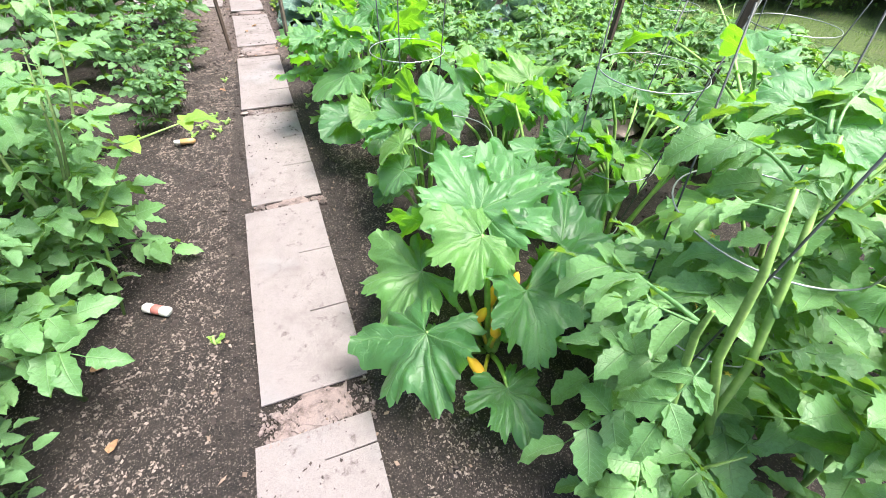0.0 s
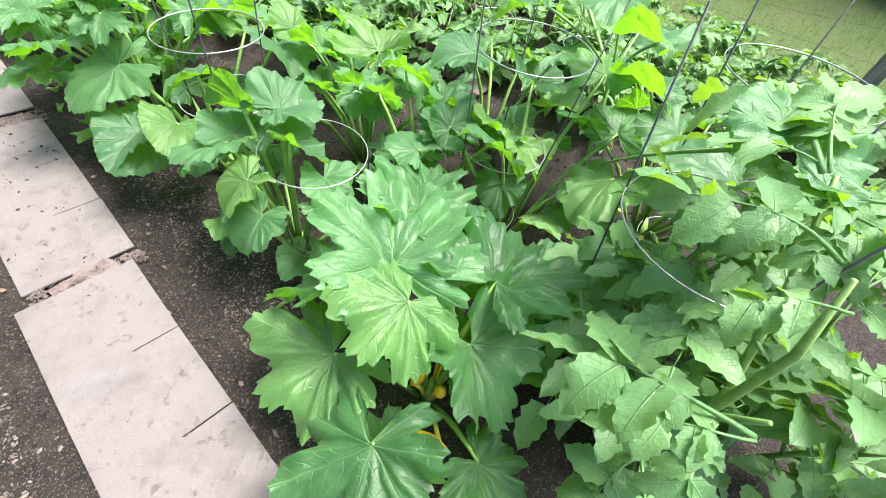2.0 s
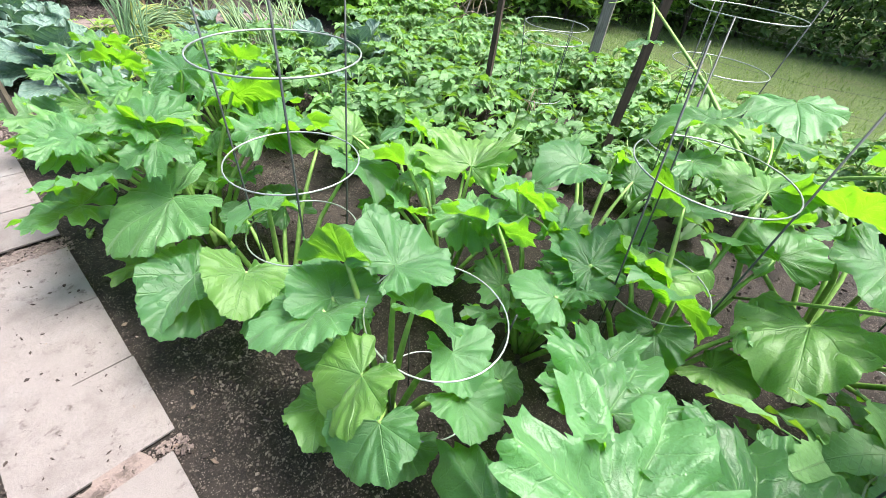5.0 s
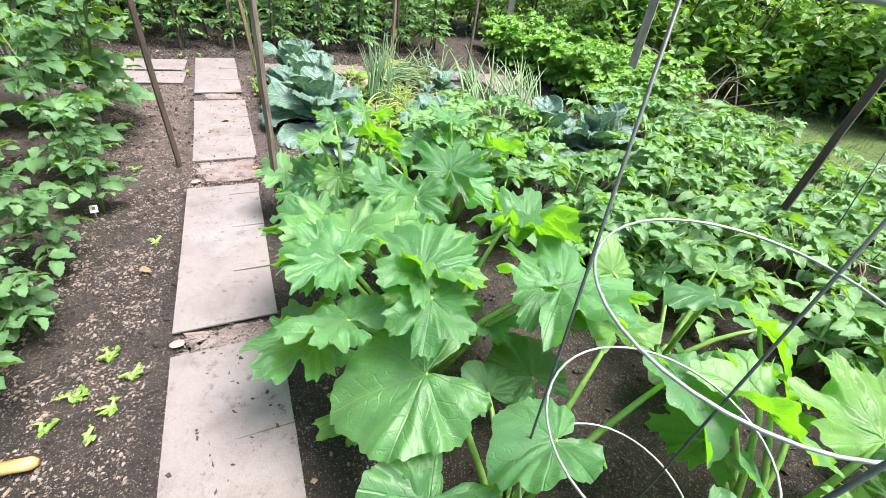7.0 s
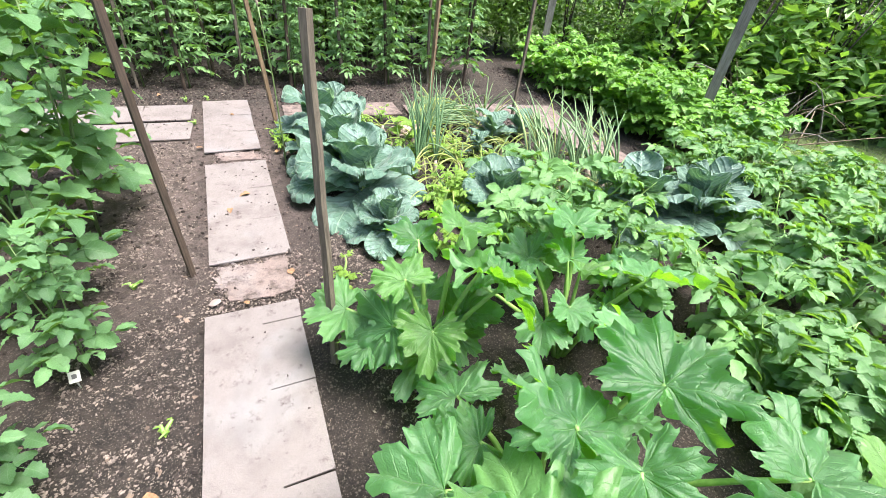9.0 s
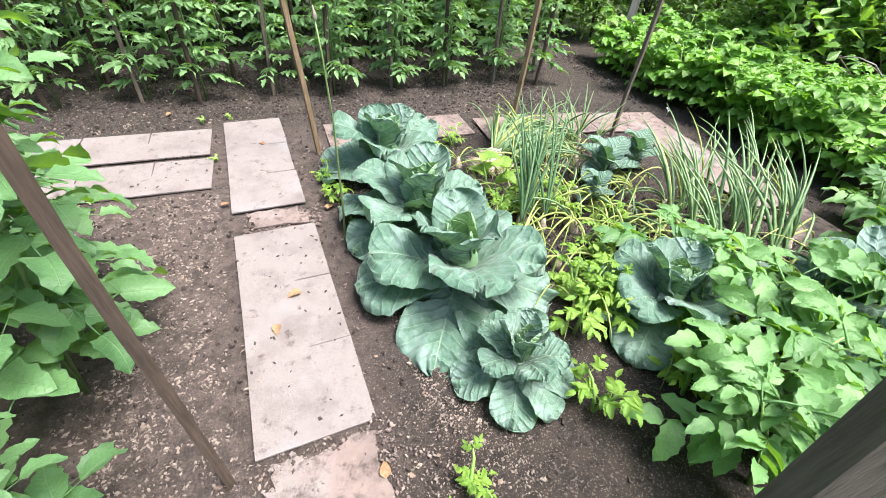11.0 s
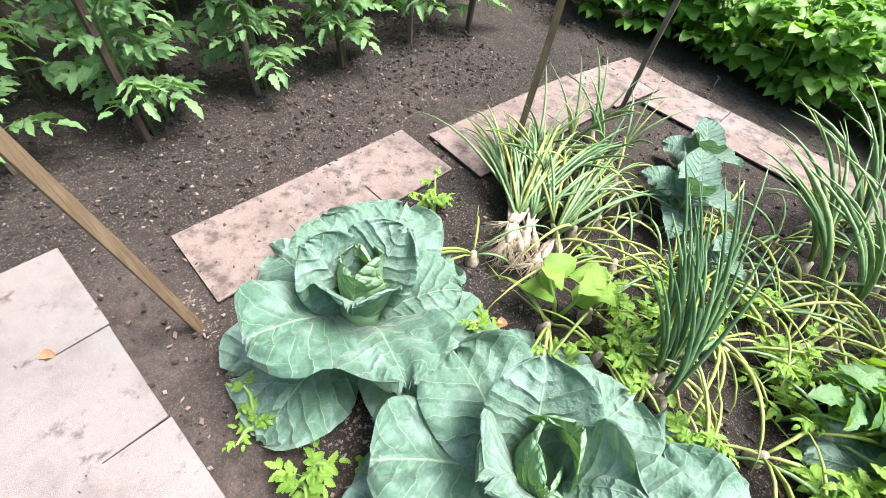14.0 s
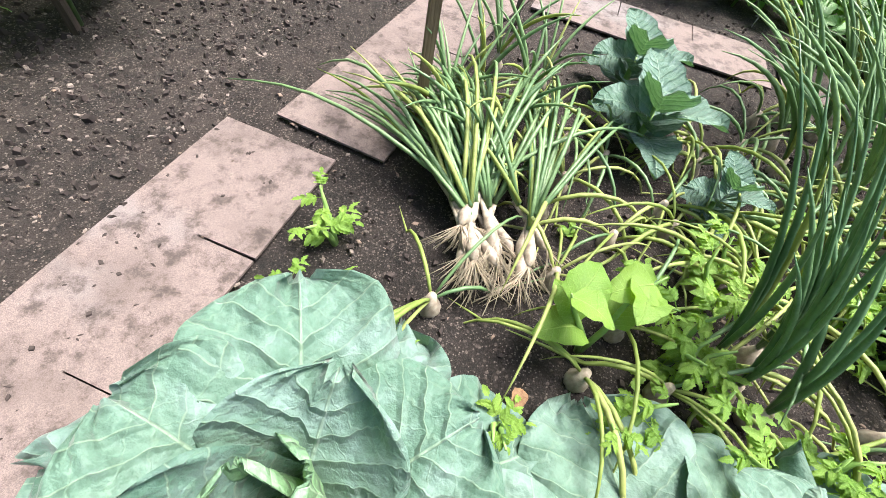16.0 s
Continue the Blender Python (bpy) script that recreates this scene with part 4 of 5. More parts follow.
BACK = "thin brown wooden stake standing beside a tomato plant"
for n in range(13):
    x = -3.1 + 0.46 * n + rnd.uniform(-0.05, 0.05)
    y = 7.13 + rnd.uniform(-0.06, 0.06)
    if n > 2:
        copy_thing(staked[n % 3], pose(x + 0.04, y + 0.05, 0, 0, 0, rnd.uniform(0, 360)) @ Matrix.Scale(rnd.uniform(0.9, 1.1), 4))
    copy_thing(staked[(n + 1) % 3], pose(x + 0.2, y + 0.42, 0, 0, 0, rnd.uniform(0, 360)) @ Matrix.Scale(rnd.uniform(1.0, 1.25), 4))
    copy_thing(staked[(n + 2) % 3], pose(x, y + 0.85, 0, 0, 0, rnd.uniform(0, 360)) @ Matrix.Scale(rnd.uniform(1.1, 1.35), 4))
    stake("stake", x, y, 1.5, 0.016, (M_STAKE_DARK, M_STAKE)[n % 2], BACK, (rnd.uniform(-0.06, 0.06), rnd.uniform(-0.05, 0.05)), 20, n % 3 == 0)
    stake("stake", x + 0.24, y + 0.45, 1.6, 0.016, M_STAKE_DARK, BACK, (rnd.uniform(-0.06, 0.06), 0), 40)
stake("stake", -0.134, 4.327, 1.5, 0.017, M_STAKE_DARK, "thin brown wooden stake standing beside the path", (0, 0), 30)
stake("stake", 0.39, 3.66, 1.15, 0.016, M_STAKE, "squared grey-brown wooden stake at the path's edge", (0.01, 0.08), 45)
stake("stake", 0.35, 6.18, 1.4, 0.018, M_STAKE_PALE, "thin brown wooden stake behind the cabbages", (-0.1, 0.0), 20)
stake("stake", 1.61, 6.08, 1.3, 0.018, M_STAKE_PALE, "pale wooden stake among the onions", (0.03, 0.0), 30)
stake("stake", 2.46, 6.02, 1.2, 0.016, M_STAKE, "thin wooden stake among the onions", (0, 0), 10)
stake("stake", 2.83, 2.77, 1.3, 0.024, M_STAKE_DARK, "dark brown wooden stake leaning in the potato bed", (0.02, 0.0), 15)
stake("stake", 2.93, 1.85, 1.5, 0.03, M_STAKE_DARK, "dark brown wooden stake leaning in the potato bed", (0.06, -0.02), 35)
stake("fence_post", 3.93, 5.2, 1.5, 0.055, M_POST, "leaning grey weathered fence post", (-0.04, 0.0), 40)
stake("fence_post", 4.0, 2.63, 1.5, 0.06, M_POST, "leaning grey weathered fence post", (0.05, 0.0), 20)
stake("fence_post", 4.3, 0.2, 1.5, 0.06, M_POST, "grey weathered fence post beside the lawn", (0.02, 0.0), 10)
stake("fence_post", 3.8, 7.7, 1.5, 0.06, M_POST, "grey weathered fence post beside the lawn", (0.0, 0.0), 60)

fence = thing("wire_fence", 0, 0, 0, 0, "slack dark wire fence strung between grey posts", "fence")
FENCE_LINE = ((4.34, -3.0), (4.3, 0.2), (4.0, 2.63), (3.93, 5.2), (3.8, 7.7))
for h in (0.45, 0.65, 0.85, 1.05, 1.25, 1.42):
    points = []
    for (ax, ay), (bx, by) in zip(FENCE_LINE, FENCE_LINE[1:]):
        points += [(ax + (bx - ax) * k / 5 + 0.05 * h, ay + (by - ay) * k / 5, h - 0.1 * math.sin(math.pi * k / 5) * (h > 0.6)) for k in range(5)]
    part("strand", Shape().tube(points, 0.0011, 4).mesh("strand", M_GREEN_WIRE), fence)

# ---- wire cages ----
def cage(x, y, height, low, high, turn, label, rings=(0.12, 0.45, 0.8), lean=(0, 0)):
    """A cone-shaped plant cage: three legs and three hoops, wider at the top."""
    ob = thing("plant_cage", x, y, 0, turn, label, "plant cage")
    lean = (lean[0] * math.cos(radians(turn)) + lean[1] * math.sin(radians(turn)), lean[1] * math.cos(radians(turn)) - lean[0] * math.sin(radians(turn)))
    at = lambda h: low + (high - low) * h / height
    for k in range(3):
        w = math.tau * k / 3
        points = [(at(h) * math.cos(w) + lean[0] * h, at(h) * math.sin(w) + lean[1] * h, h) for h in (-0.1, 0.2, 0.5, height)]
        part("leg", Shape().tube(points, 0.0028, 6).mesh("leg", M_GREEN_WIRE), ob, label="dark painted wire leg")
    for h in rings:
        part("hoop", Shape().ring((lean[0] * h, lean[1] * h, h), at(h), 0.0023, 40, 6, 0.95).mesh("hoop", M_WIRE), ob, label="bare silvery wire hoop")
    return ob


CAGE = "cone-shaped wire plant cage standing over squash leaves"
cage(0.91, 1.88, 1.3, 0.145, 0.215, 4, CAGE, (0.43, 0.67, 0.95, 1.26), (0.02, 0.03))
cage(0.96, 1.34, 0.54, 0.13, 0.185, 70, CAGE, (0.15, 0.5))
cage(1.52, 1.02, 1.1, 0.12, 0.24, 40, CAGE, (0.15, 0.45, 0.8), (0.15, 0.06))
cage(1.36, 0.3, 1.15, 0.14, 0.26, 100, "wire plant cage holding up a tomato plant", (0.15, 0.42, 0.76))
cage(2.0, 0.4, 1.15, 0.12, 0.26, 10, CAGE, (0.2, 0.55, 0.9))
cage(2.98, 2.42, 0.75, 0.12, 0.2, 0, "wire plant cage standing in the potato bed", (0.3, 0.66, 0.74))
cage(2.8, 1.42, 1.1, 0.12, 0.25, 50, "wire plant cage standing in the potato bed", (0.4, 0.8, 1.02))
cage(-1.0, 1.15, 1.0, 0.14, 0.25, 30, "wire plant cage holding up a tomato plant", (0.2, 0.5, 0.85))
cage(-0.85, 1.8, 0.8, 0.14, 0.22, 80, "wire plant cage holding up a tomato plant", (0.2, 0.45))

# ---- cabbages ----
def cabbage_leaf(seed, width, rise, bend, wrap, ruffle, nu=34, nv=30):
    """A cabbage leaf 1 long along x: a stout midrib, quilted tissue between fanning ribs and a frilled margin."""
    shape, rows, flats = Shape(), [], []
    px = pz = 0.0
    for i in range(nu + 1):
        u = i / nu
        slope = rise + bend * u
        if i:
            px, pz = px + math.cos(slope) / nu, pz + math.sin(slope) / nu
        w = width * (0.1 + 0.9 * u ** 0.6) * (1 - 0.985 * u ** 4.5) ** 0.5
        row, flat = [], []
        for j in range(nv + 1):
            v = 2 * j / nv - 1
            rim = max(abs(v), u) ** 4 * min(1, u * 2.5)
            round_it = math.atan2(v, u - 0.35) * 1.9
            up = ruffle * rim * (noise.noise((round_it * 1.3, seed * 2.3, 1)) * 1.2 + 0.5 * noise.noise((round_it * 3.4, seed, 4)) + 0.22 * noise.noise((round_it * 8, seed, 9)))
            up -= 0.06 * max(abs(v), u) ** 8 * (1 + noise.noise((round_it, seed, 12)))
            ribs = (u - abs(v) * w * 0.8 + (v * w) ** 2 * 0.5) * 7.0
            up += 0.003 * math.cos(math.tau * ribs) * min(1, abs(v) * 4) * min(1, u * 3)
            up += 0.03 * noise.noise((u * 3, v * 2.4, seed + 4)) + 0.012 * noise.noise((u * 9, v * 7, seed + 6))
            up -= 0.02 * math.exp(-(v * w / 0.03) ** 2) * (1 - u)
            side = v * w
            if wrap:
                side, up = w * math.sin(v * wrap) / wrap, up + w * (1 - math.cos(v * wrap)) / wrap
            reach = 1 + 0.04 * noise.noise((round_it * 2.2, seed, 20))
            row.append(((px - math.sin(slope) * up) * reach, side * reach, pz + math.cos(slope) * up))
            flat.append((u, v * w))
        rows.append(row)
        flats.append(flat)
    return shape.grid(rows, flats)


CAB_OUT = [cabbage_leaf(s + 70, 0.5, 0.34, -0.75, 0.25, 0.16).mesh("outer_leaf", M_CAB) for s in range(6)]
CAB_MID = [cabbage_leaf(s + 80, 0.56, 1.02, -0.8, 0.5, 0.15).mesh("middle_leaf", M_CAB) for s in range(6)]
CAB_CUP = [cabbage_leaf(s + 85, 0.55, 1.38, -0.45, 1.0, 0.09).mesh("cupped_leaf", M_CAB) for s in range(4)]
CAB_IN = [cabbage_leaf(s + 90, 0.58, 1.3, 0.5, 1.45, 0.05).mesh("heart_leaf", M_CAB_HEART) for s in range(3)]


def cabbage(x, y, size, turn, seed, label):
    rnd = random.Random(seed)
    ob = thing("cabbage", x, y, 0, turn, label, "cabbage", "cabbages")
    part("stump", Shape().tube([(0, 0, -0.02), (0, 0, 0.05), (0, 0, 0.1)], [0.03, 0.03, 0.025], 8).mesh("stump", M_STEM), ob)
    for k in range(7):
        part("outer_leaf", rnd.choice(CAB_OUT), ob, aim(0, 0, 0.03 + 0.01 * (k % 3), k * 51.4 + rnd.uniform(-14, 14), rnd.uniform(-3, 9), rnd.uniform(-13, 13), size * rnd.uniform(0.37, 0.45)))
    for k in range(5):
        part("middle_leaf", rnd.choice(CAB_MID), ob, aim(0, 0, 0.08, k * 72 + 25 + rnd.uniform(-14, 14), rnd.uniform(-14, 8), rnd.uniform(-16, 16), size * rnd.uniform(0.32, 0.39)))
    for k in range(3):
        part("cupped_leaf", rnd.choice(CAB_CUP), ob, aim(0, 0, 0.1, k * 115 + rnd.uniform(-18, 18), rnd.uniform(-8, 4), rnd.uniform(-12, 12), size * rnd.uniform(0.29, 0.36)))
    for k in range(4):
        w = radians(k * 90 + 30)
        part("heart_leaf", rnd.choice(CAB_IN), ob, aim(0.045 * math.cos(w) * size, 0.045 * math.sin(w) * size, 0.11, k * 90 + 30 + rnd.uniform(-12, 12), rnd.uniform(-3, 5), rnd.uniform(-10, 10), size * rnd.uniform(0.2, 0.26)))
    ball = Shape().tube([(0, 0, 0.11), (0, 0, 0.13), (0, 0, 0.16), (0, 0, 0.19), (0, 0, 0.215), (0.004, 0, 0.225)], [0.035, 0.06, 0.072, 0.064, 0.038, 0.008], 20)
    part("head", ball.mesh("head", M_CAB_HEART), ob, Matrix.Scale(size, 4), "tight pale green head")
    return ob


CAB = "large blue-green cabbage with spread veined leaves"
cabbage(0.69, 5.86, 1.0, 0, 1, CAB)
cabbage(0.71, 5.28, 1.02, 40, 2, CAB)
cabbage(0.75, 4.86, 1.05, 80, 3, CAB)
cabbage(1.52, 4.48, 0.82, 15, 4, CAB)
cabbage(2.34, 4.22, 0.95, 60, 5, CAB)
cabbage(2.76, 4.12, 1.0, 120, 6, CAB)
cabbage(0.8, 4.4, 0.55, 30, 7, "smaller blue-green cabbage half hidden by squash leaves")

# ---- onions ----
def onion(x, y, height, fallen, seed, heading=None, label="", dry=0.0, bulb=True, group="onions in the bed", thick=1.0, green=M_ONION):
    rnd = random.Random(seed)
    ob = thing("onion", x, y, 0, 0, label or "green onion with hollow upright leaves in dark soil", "onion", group)
    if bulb:
        part("bulb", Shape().tube([(0, 0, -0.03), (0, 0, -0.015), (0, 0, 0.01), (0, 0, 0.03), (0, 0, 0.06)], [0.008, 0.022, 0.026, 0.016, 0.009], 10).mesh("bulb", M_BULB), ob)
    for k in range(rnd.randint(5, 7)):
        w = (radians(heading) + rnd.gauss(0, 0.45)) if heading is not None else rnd.uniform(0, math.tau)
        out = fallen * rnd.uniform(0.6, 1.3)
        h = height * rnd.uniform(0.7, 1.1)
        points, p, slope = [], Vector((0, 0, 0.04)), radians(86) - out * 0.3
        for i in range(9):
            points.append(p.copy())
            slope -= out * 0.2 + (0.02 if p.z > 0.03 else 0)
            if p.z < 0.025:
                slope = max(slope, 0.02)
            p = p + Vector((math.cos(w) * math.cos(slope), math.sin(w) * math.cos(slope), math.sin(slope))) * h / 8
        wide = thick * rnd.uniform(0.004, 0.007)
        stuff = M_STRAW if rnd.random() < dry else green
        part("leaf", Shape().tube(points, [wide * 0.7, wide, wide * 1.1, wide * 1.1, wide, wide * 0.9, wide * 0.7, wide * 0.45, wide * 0.1], 6).mesh("leaf", stuff), ob)
    return ob


rnd = random.Random(9)
for n in range(5):
    onion(1.2 + 0.09 * (n % 3) + rnd.uniform(-0.04, 0.04), 5.14 + 0.08 * (n // 3) + rnd.uniform(-0.04, 0.04), 0.62, 0.26, 100 + n, 82, dry=0.12, thick=1.05, green=M_ONION_DARK)
for n in range(14):
    onion(2.0 + 0.14 * (n % 5) + rnd.uniform(-0.05, 0.05), 4.62 + 0.17 * (n // 5) + rnd.uniform(-0.05, 0.05), 0.6, 0.55, 140 + n, 80, "green onion with leaves bent over by their weight", 0.15, thick=1.2)
for n in range(30):
    onion(1.15 + 0.17 * (n % 6) + rnd.uniform(-0.06, 0.06), 4.72 + 0.25 * (n // 6) + rnd.uniform(-0.12, 0.12), 0.4, 1.6, 180 + n, None, "wilting onion with yellowing leaves fallen on the soil", 0.85, thick=0.8)
for n in range(8):
    onion(1.65 + 0.15 * (n % 4) + rnd.uniform(-0.05, 0.05), 5.85 + 0.16 * (n // 4) + rnd.uniform(-0.05, 0.05), 0.36, 0.5, 200 + n, None, "", 0.3)

for n in range(22):
    onion(1.5 + 0.2 * (n % 6) + rnd.uniform(-0.08, 0.08), 4.5 + 0.28 * (n // 6) + rnd.uniform(-0.12, 0.12), 0.42, 1.4, 400 + n, None, "wilting onion with yellowing leaves fallen on the soil", 0.6, thick=0.9)


def pulled_onion(x, y, heading, seed):
    """A pulled onion lying on the soil: bulb, roots and a spray of leaves."""
    rnd = random.Random(seed)
    ob = thing("pulled_onion", x, y, 0.03 + rnd.uniform(0, 0.05), heading, "freshly pulled onion with white bulb and trailing roots", "onion", "pulled onions in a heap")
    part("bulb", Shape().tube([(-0.03, 0, 0), (-0.018, 0, 0), (0, 0, 0.002), (0.02, 0, 0.004), (0.05, 0, 0.008), (0.12, 0, 0.014)], [0.005, 0.012, 0.0155, 0.012, 0.0068, 0.006], 10).mesh("bulb", M_BULB), ob)
    roots = Shape()
    for k in range(18):
        a, b = rnd.uniform(-0.9, 0.9), rnd.uniform(-0.7, 0.3)
        s = rnd.uniform(0.05, 0.11)
        roots.tube([(-0.028, 0, 0), (-0.028 - s * 0.5, a * s * 0.5, b * 0.02), (-0.028 - s * 0.8, a * s, -0.02)], 0.0011, 3)
    tagged(part("root_tuft", roots.mesh("root_tuft", M_ROOT), ob, label="thin pale trailing roots"), kind="stuff")
    for k in range(6):
        w, h, lift = rnd.gauss(0, 0.22), rnd.uniform(0.42, 0.66), rnd.uniform(0.02, 0.14)
        points = [(0.1 + h * i / 7 * math.cos(w), h * i / 7 * math.sin(w), 0.012 + lift * math.sin(i * 0.45) + 0.004 * k) for i in range(8)]
        part("leaf", Shape().tube(points, [0.0055, 0.0058, 0.0056, 0.0052, 0.0046, 0.0038, 0.0024, 0.001], 6).mesh("leaf", M_STRAW if rnd.random() < 0.2 else M_ONION), ob)
    return ob


for n in range(22):
    pulled_onion(1.36 + rnd.uniform(-0.09, 0.07), 5.76 + rnd.uniform(-0.10, 0.10), 28 + rnd.uniform(-26, 26), 300 + n)

scape = thing("onion_scape", 0.35, 5.275, 0, 0, "single tall onion flower stalk with a closed bud", "onion")
part("stalk", Shape().tube([(0, 0, -0.02), (0.0, -0.012, 0.25), (-0.006, -0.04, 0.6), (-0.022, -0.058, 0.85), (-0.031, -0.043, 0.95)], [0.0055, 0.005, 0.0038, 0.0032, 0.0028], 8).mesh("stalk", M_STEM_DARK), scape)
part("bud", Shape().tube([(-0.031, -0.043, 0.948), (-0.031, -0.043, 0.958), (-0.031, -0.043, 0.968), (-0.032, -0.044, 0.978), (-0.034, -0.048, 0.994)], [0.003, 0.0066, 0.0072, 0.0042, 0.0012], 12).mesh("bud", M_BULB), scape, label="pale closed bud")

# ---- small plants ----
bushy("eggplant", 1.19, 5.5, 0.22, 0.2, 8, OVATE_LIME, 0.14, "young eggplant with yellow-green leaves in dark soil", "eggplant", 70, 0.3, stems=2)
for n, (x, y, s) in enumerate(((1.02, 6.02, 0.8), (0.98, 5.62, 0.6), (1.42, 5.25, 1.0), (1.1, 5.05, 0.9), (0.34, 5.64, 0.7), (0.33, 5.82, 0.6), (1.2, 4.6, 1.3), (1.26, 4.48, 1.3), (1.24, 4.7, 1.1), (1.12, 4.5, 1.1), (1.3, 4.58, 1.2), (1.08, 5.0, 0.7), (1.62, 4.85, 0.9), (1.25, 5.32, 0.9), (1.1, 5.22, 0.9), (1.45, 4.85, 0.8), (0.46, 3.95, 0.7), (0.5, 4.1, 0.6), (1.0, 4.2, 1.0), (1.35, 4.15, 1.0), (1.2, 6.1, 0.7), (1.35, 5.4, 0.8), (1.5, 5.2, 0.9), (1.55, 4.95, 0.9), (1.2, 5.3, 0.8), (1.05, 5.4, 0.7), (1.7, 5.1, 0.8), (1.0, 5.85, 0.6))):
    bushy("weed", x, y, 0.17 * s, 0.13, 10, LIME_LEAVES, 0.115 * s, "low yellow-green weed with feathered leaves on soil", "weed", 80 + n, 0.1, stems=2)
for n, (x, y, s) in enumerate(((-0.26, 2.75, 0.8), (-0.2, 2.9, 0.7), (-0.15, 2.68, 0.7), (-0.31, 2.66, 0.6), (-0.12, 2.8, 0.6), (-0.2, 2.6, 0.5), (0.42, 5.4, 0.9), (0.4, 5.2, 0.8), (0.46, 5.55, 0.8), (-0.25, 6.2, 0.7), (-0.35, 6.75, 0.8), (1.6, 5.4, 1.0), (1.75, 5.2, 1.0), (1.5, 5.6, 0.9), (1.85, 4.95, 1.0), (1.35, 4.75, 1.0), (-0.18, 6.78, 0.8), (-0.1, 0.95, 0.6), (-0.15, 3.55, 0.5), (0.45, 3.1, 0.6), (0.42, 2.9, 0.5), (-0.35, 4.3, 0.6))):
    bushy("weed", x, y, 0.035 * s, 0.06, 14, OVATE_LIME, 0.03 * s, "tiny creeping weed on bare soil", "weed", 120 + n, 0.05, stems=3)
kale_leaf = [blade(s + 120, 0.36, 12, 8, 1.1, -1.2, 0.3, 0.12, 0.08, 0.7, 0.03).mesh("kale_leaf", M_CAB) for s in range(2)]
for x, y, s in ((1.95, 5.47, 0.8), (1.72, 5.25, 0.45), (2.25, 5.55, 0.7)):
    plant = thing("kale_plant", x, y, 0, 30 * x, "young kale with upright blue-green leaves among onions", "kale")
    part("stem", Shape().tube([(0, 0, -0.02), (0, 0, 0.1 * s), (0.01, 0, 0.2 * s)], [0.012, 0.011, 0.006], 8).mesh("stem", M_STEM), plant)
    for k in range(7):
        part("leaf", kale_leaf[k % 2], plant, aim(0, 0, 0.03 + 0.02 * k, k * 137.5, -25 + 6 * k, 0, 0.28 * s))

shoot = thing("tomato_shoot", -0.45, 1.2, 0, 0, "long tomato shoot with bright yellow-green leaves reaching over soil", "tomato plant")
SHOOT = [Vector(q) for q in ((0, 0, -0.02), (0.12, 0.02, 0.45), (0.3, 0.04, 0.68), (0.48, 0.04, 0.73))]
part("stem", Shape().tube(SHOOT, [0.006, 0.005, 0.004, 0.002], 6).mesh("stem", M_STEM), shoot)
for k, (at, heading, size) in enumerate(((SHOOT[3], 0, 0.1), (SHOOT[3], -70, 0.06), (SHOOT[3], 80, 0.06), (SHOOT[2], 70, 0.07), (SHOOT[2], -50, 0.07), (SHOOT[1], 120, 0.09), (SHOOT[1], -40, 0.09))):
    part("leaf", OVATE_LIME[k % 2], shoot, aim(*at, heading, 5, 0, size))

# ---- litter ----
packet = thing("seed_packet", -0.316, 1.167, 0.012, 150, "crumpled white and red paper packet on soil", "paper packet", size=1.8)
for k, stuff in enumerate((M_WHITE, M_RED, M_WHITE)):
    part(("end", "band", "end")[k], Shape().tube([(-0.03 + 0.02 * k, 0, 0.002), (-0.028 + 0.02 * k, 0, 0.003), (-0.012 + 0.02 * k, 0.001, 0.004), (-0.0105 + 0.02 * k, 0.001, 0.003)], [0.008, 0.011, 0.0115, 0.009], 8).mesh("packet", stuff), packet)
for n, (x, y, s) in enumerate(((-0.5, 0.95, 0.05), (-0.38, 0.62, 0.045), (0.1, 4.05, 0.03), (0.12, 5.0, 0.06), (0.02, 4.85, 0.05), (-0.18, 3.35, 0.05), (0.3, 5.55, 0.05), (0.42, 5.95, 0.05), (1.05, 5.6, 0.05), (-0.55, 6.9, 0.05), (0.0, 6.35, 0.045), (-0.2, 5.7, 0.04), (0.28, 4.2, 0.05))):
    ob = new("fallen_leaf", blade(n + 130, 0.33, 6, 4, 0.2, -0.5, 0.35, 0.15).mesh("fallen_leaf", M_DEAD))
    ob.matrix_basis = aim(x, y, 0.014, n * 67, 0, 0, s)
    tagged(ob, "dry tan fallen leaf curled on the ground", "fallen leaf")
twigs = thing("dead_vines", 2.85, 2.55, 0, 0, "heap of dry brown vine stems among potato plants", "dead stems")
rnd = random.Random(14)
for k in range(26):
    w, a, b = rnd.uniform(0, math.tau), rnd.uniform(-0.35, 0.35), rnd.uniform(-0.35, 0.35)
    reach = rnd.uniform(0.15, 0.35)
    part("stem", Shape().tube(arc((a, b, 0.02), (a + reach * math.cos(w), b + reach * math.sin(w), rnd.uniform(0.02, 0.3)), rnd.uniform(0.05, 0.2), 5), 0.0035, 5).mesh("stem", M_DRY), twigs)
pile = thing("stick_pile", 4.75, 5.45, 0, 0, "tangled heap of dead grey branches beside the fence post", "branches")
for k in range(46):
    w, a, b = rnd.uniform(0, math.tau), rnd.uniform(-0.5, 0.7), rnd.uniform(-0.6, 0.6)
    reach = rnd.uniform(0.3, 0.9)
    line = arc((a, b, 0.0), (a + reach * math.cos(w), b + reach * math.sin(w), rnd.uniform(0.05, 0.6)), rnd.uniform(0.0, 0.2), 5)
    part("branch", Shape().tube(line, [0.009, 0.008, 0.007, 0.006, 0.004, 0.002], 5).mesh("branch", M_DRY if k % 3 else M_POST), pile)
bottle = thing("bottle", -0.37, 2.56, 0.02, -4, "small clear bottle of orange liquid lying on soil", "bottle")
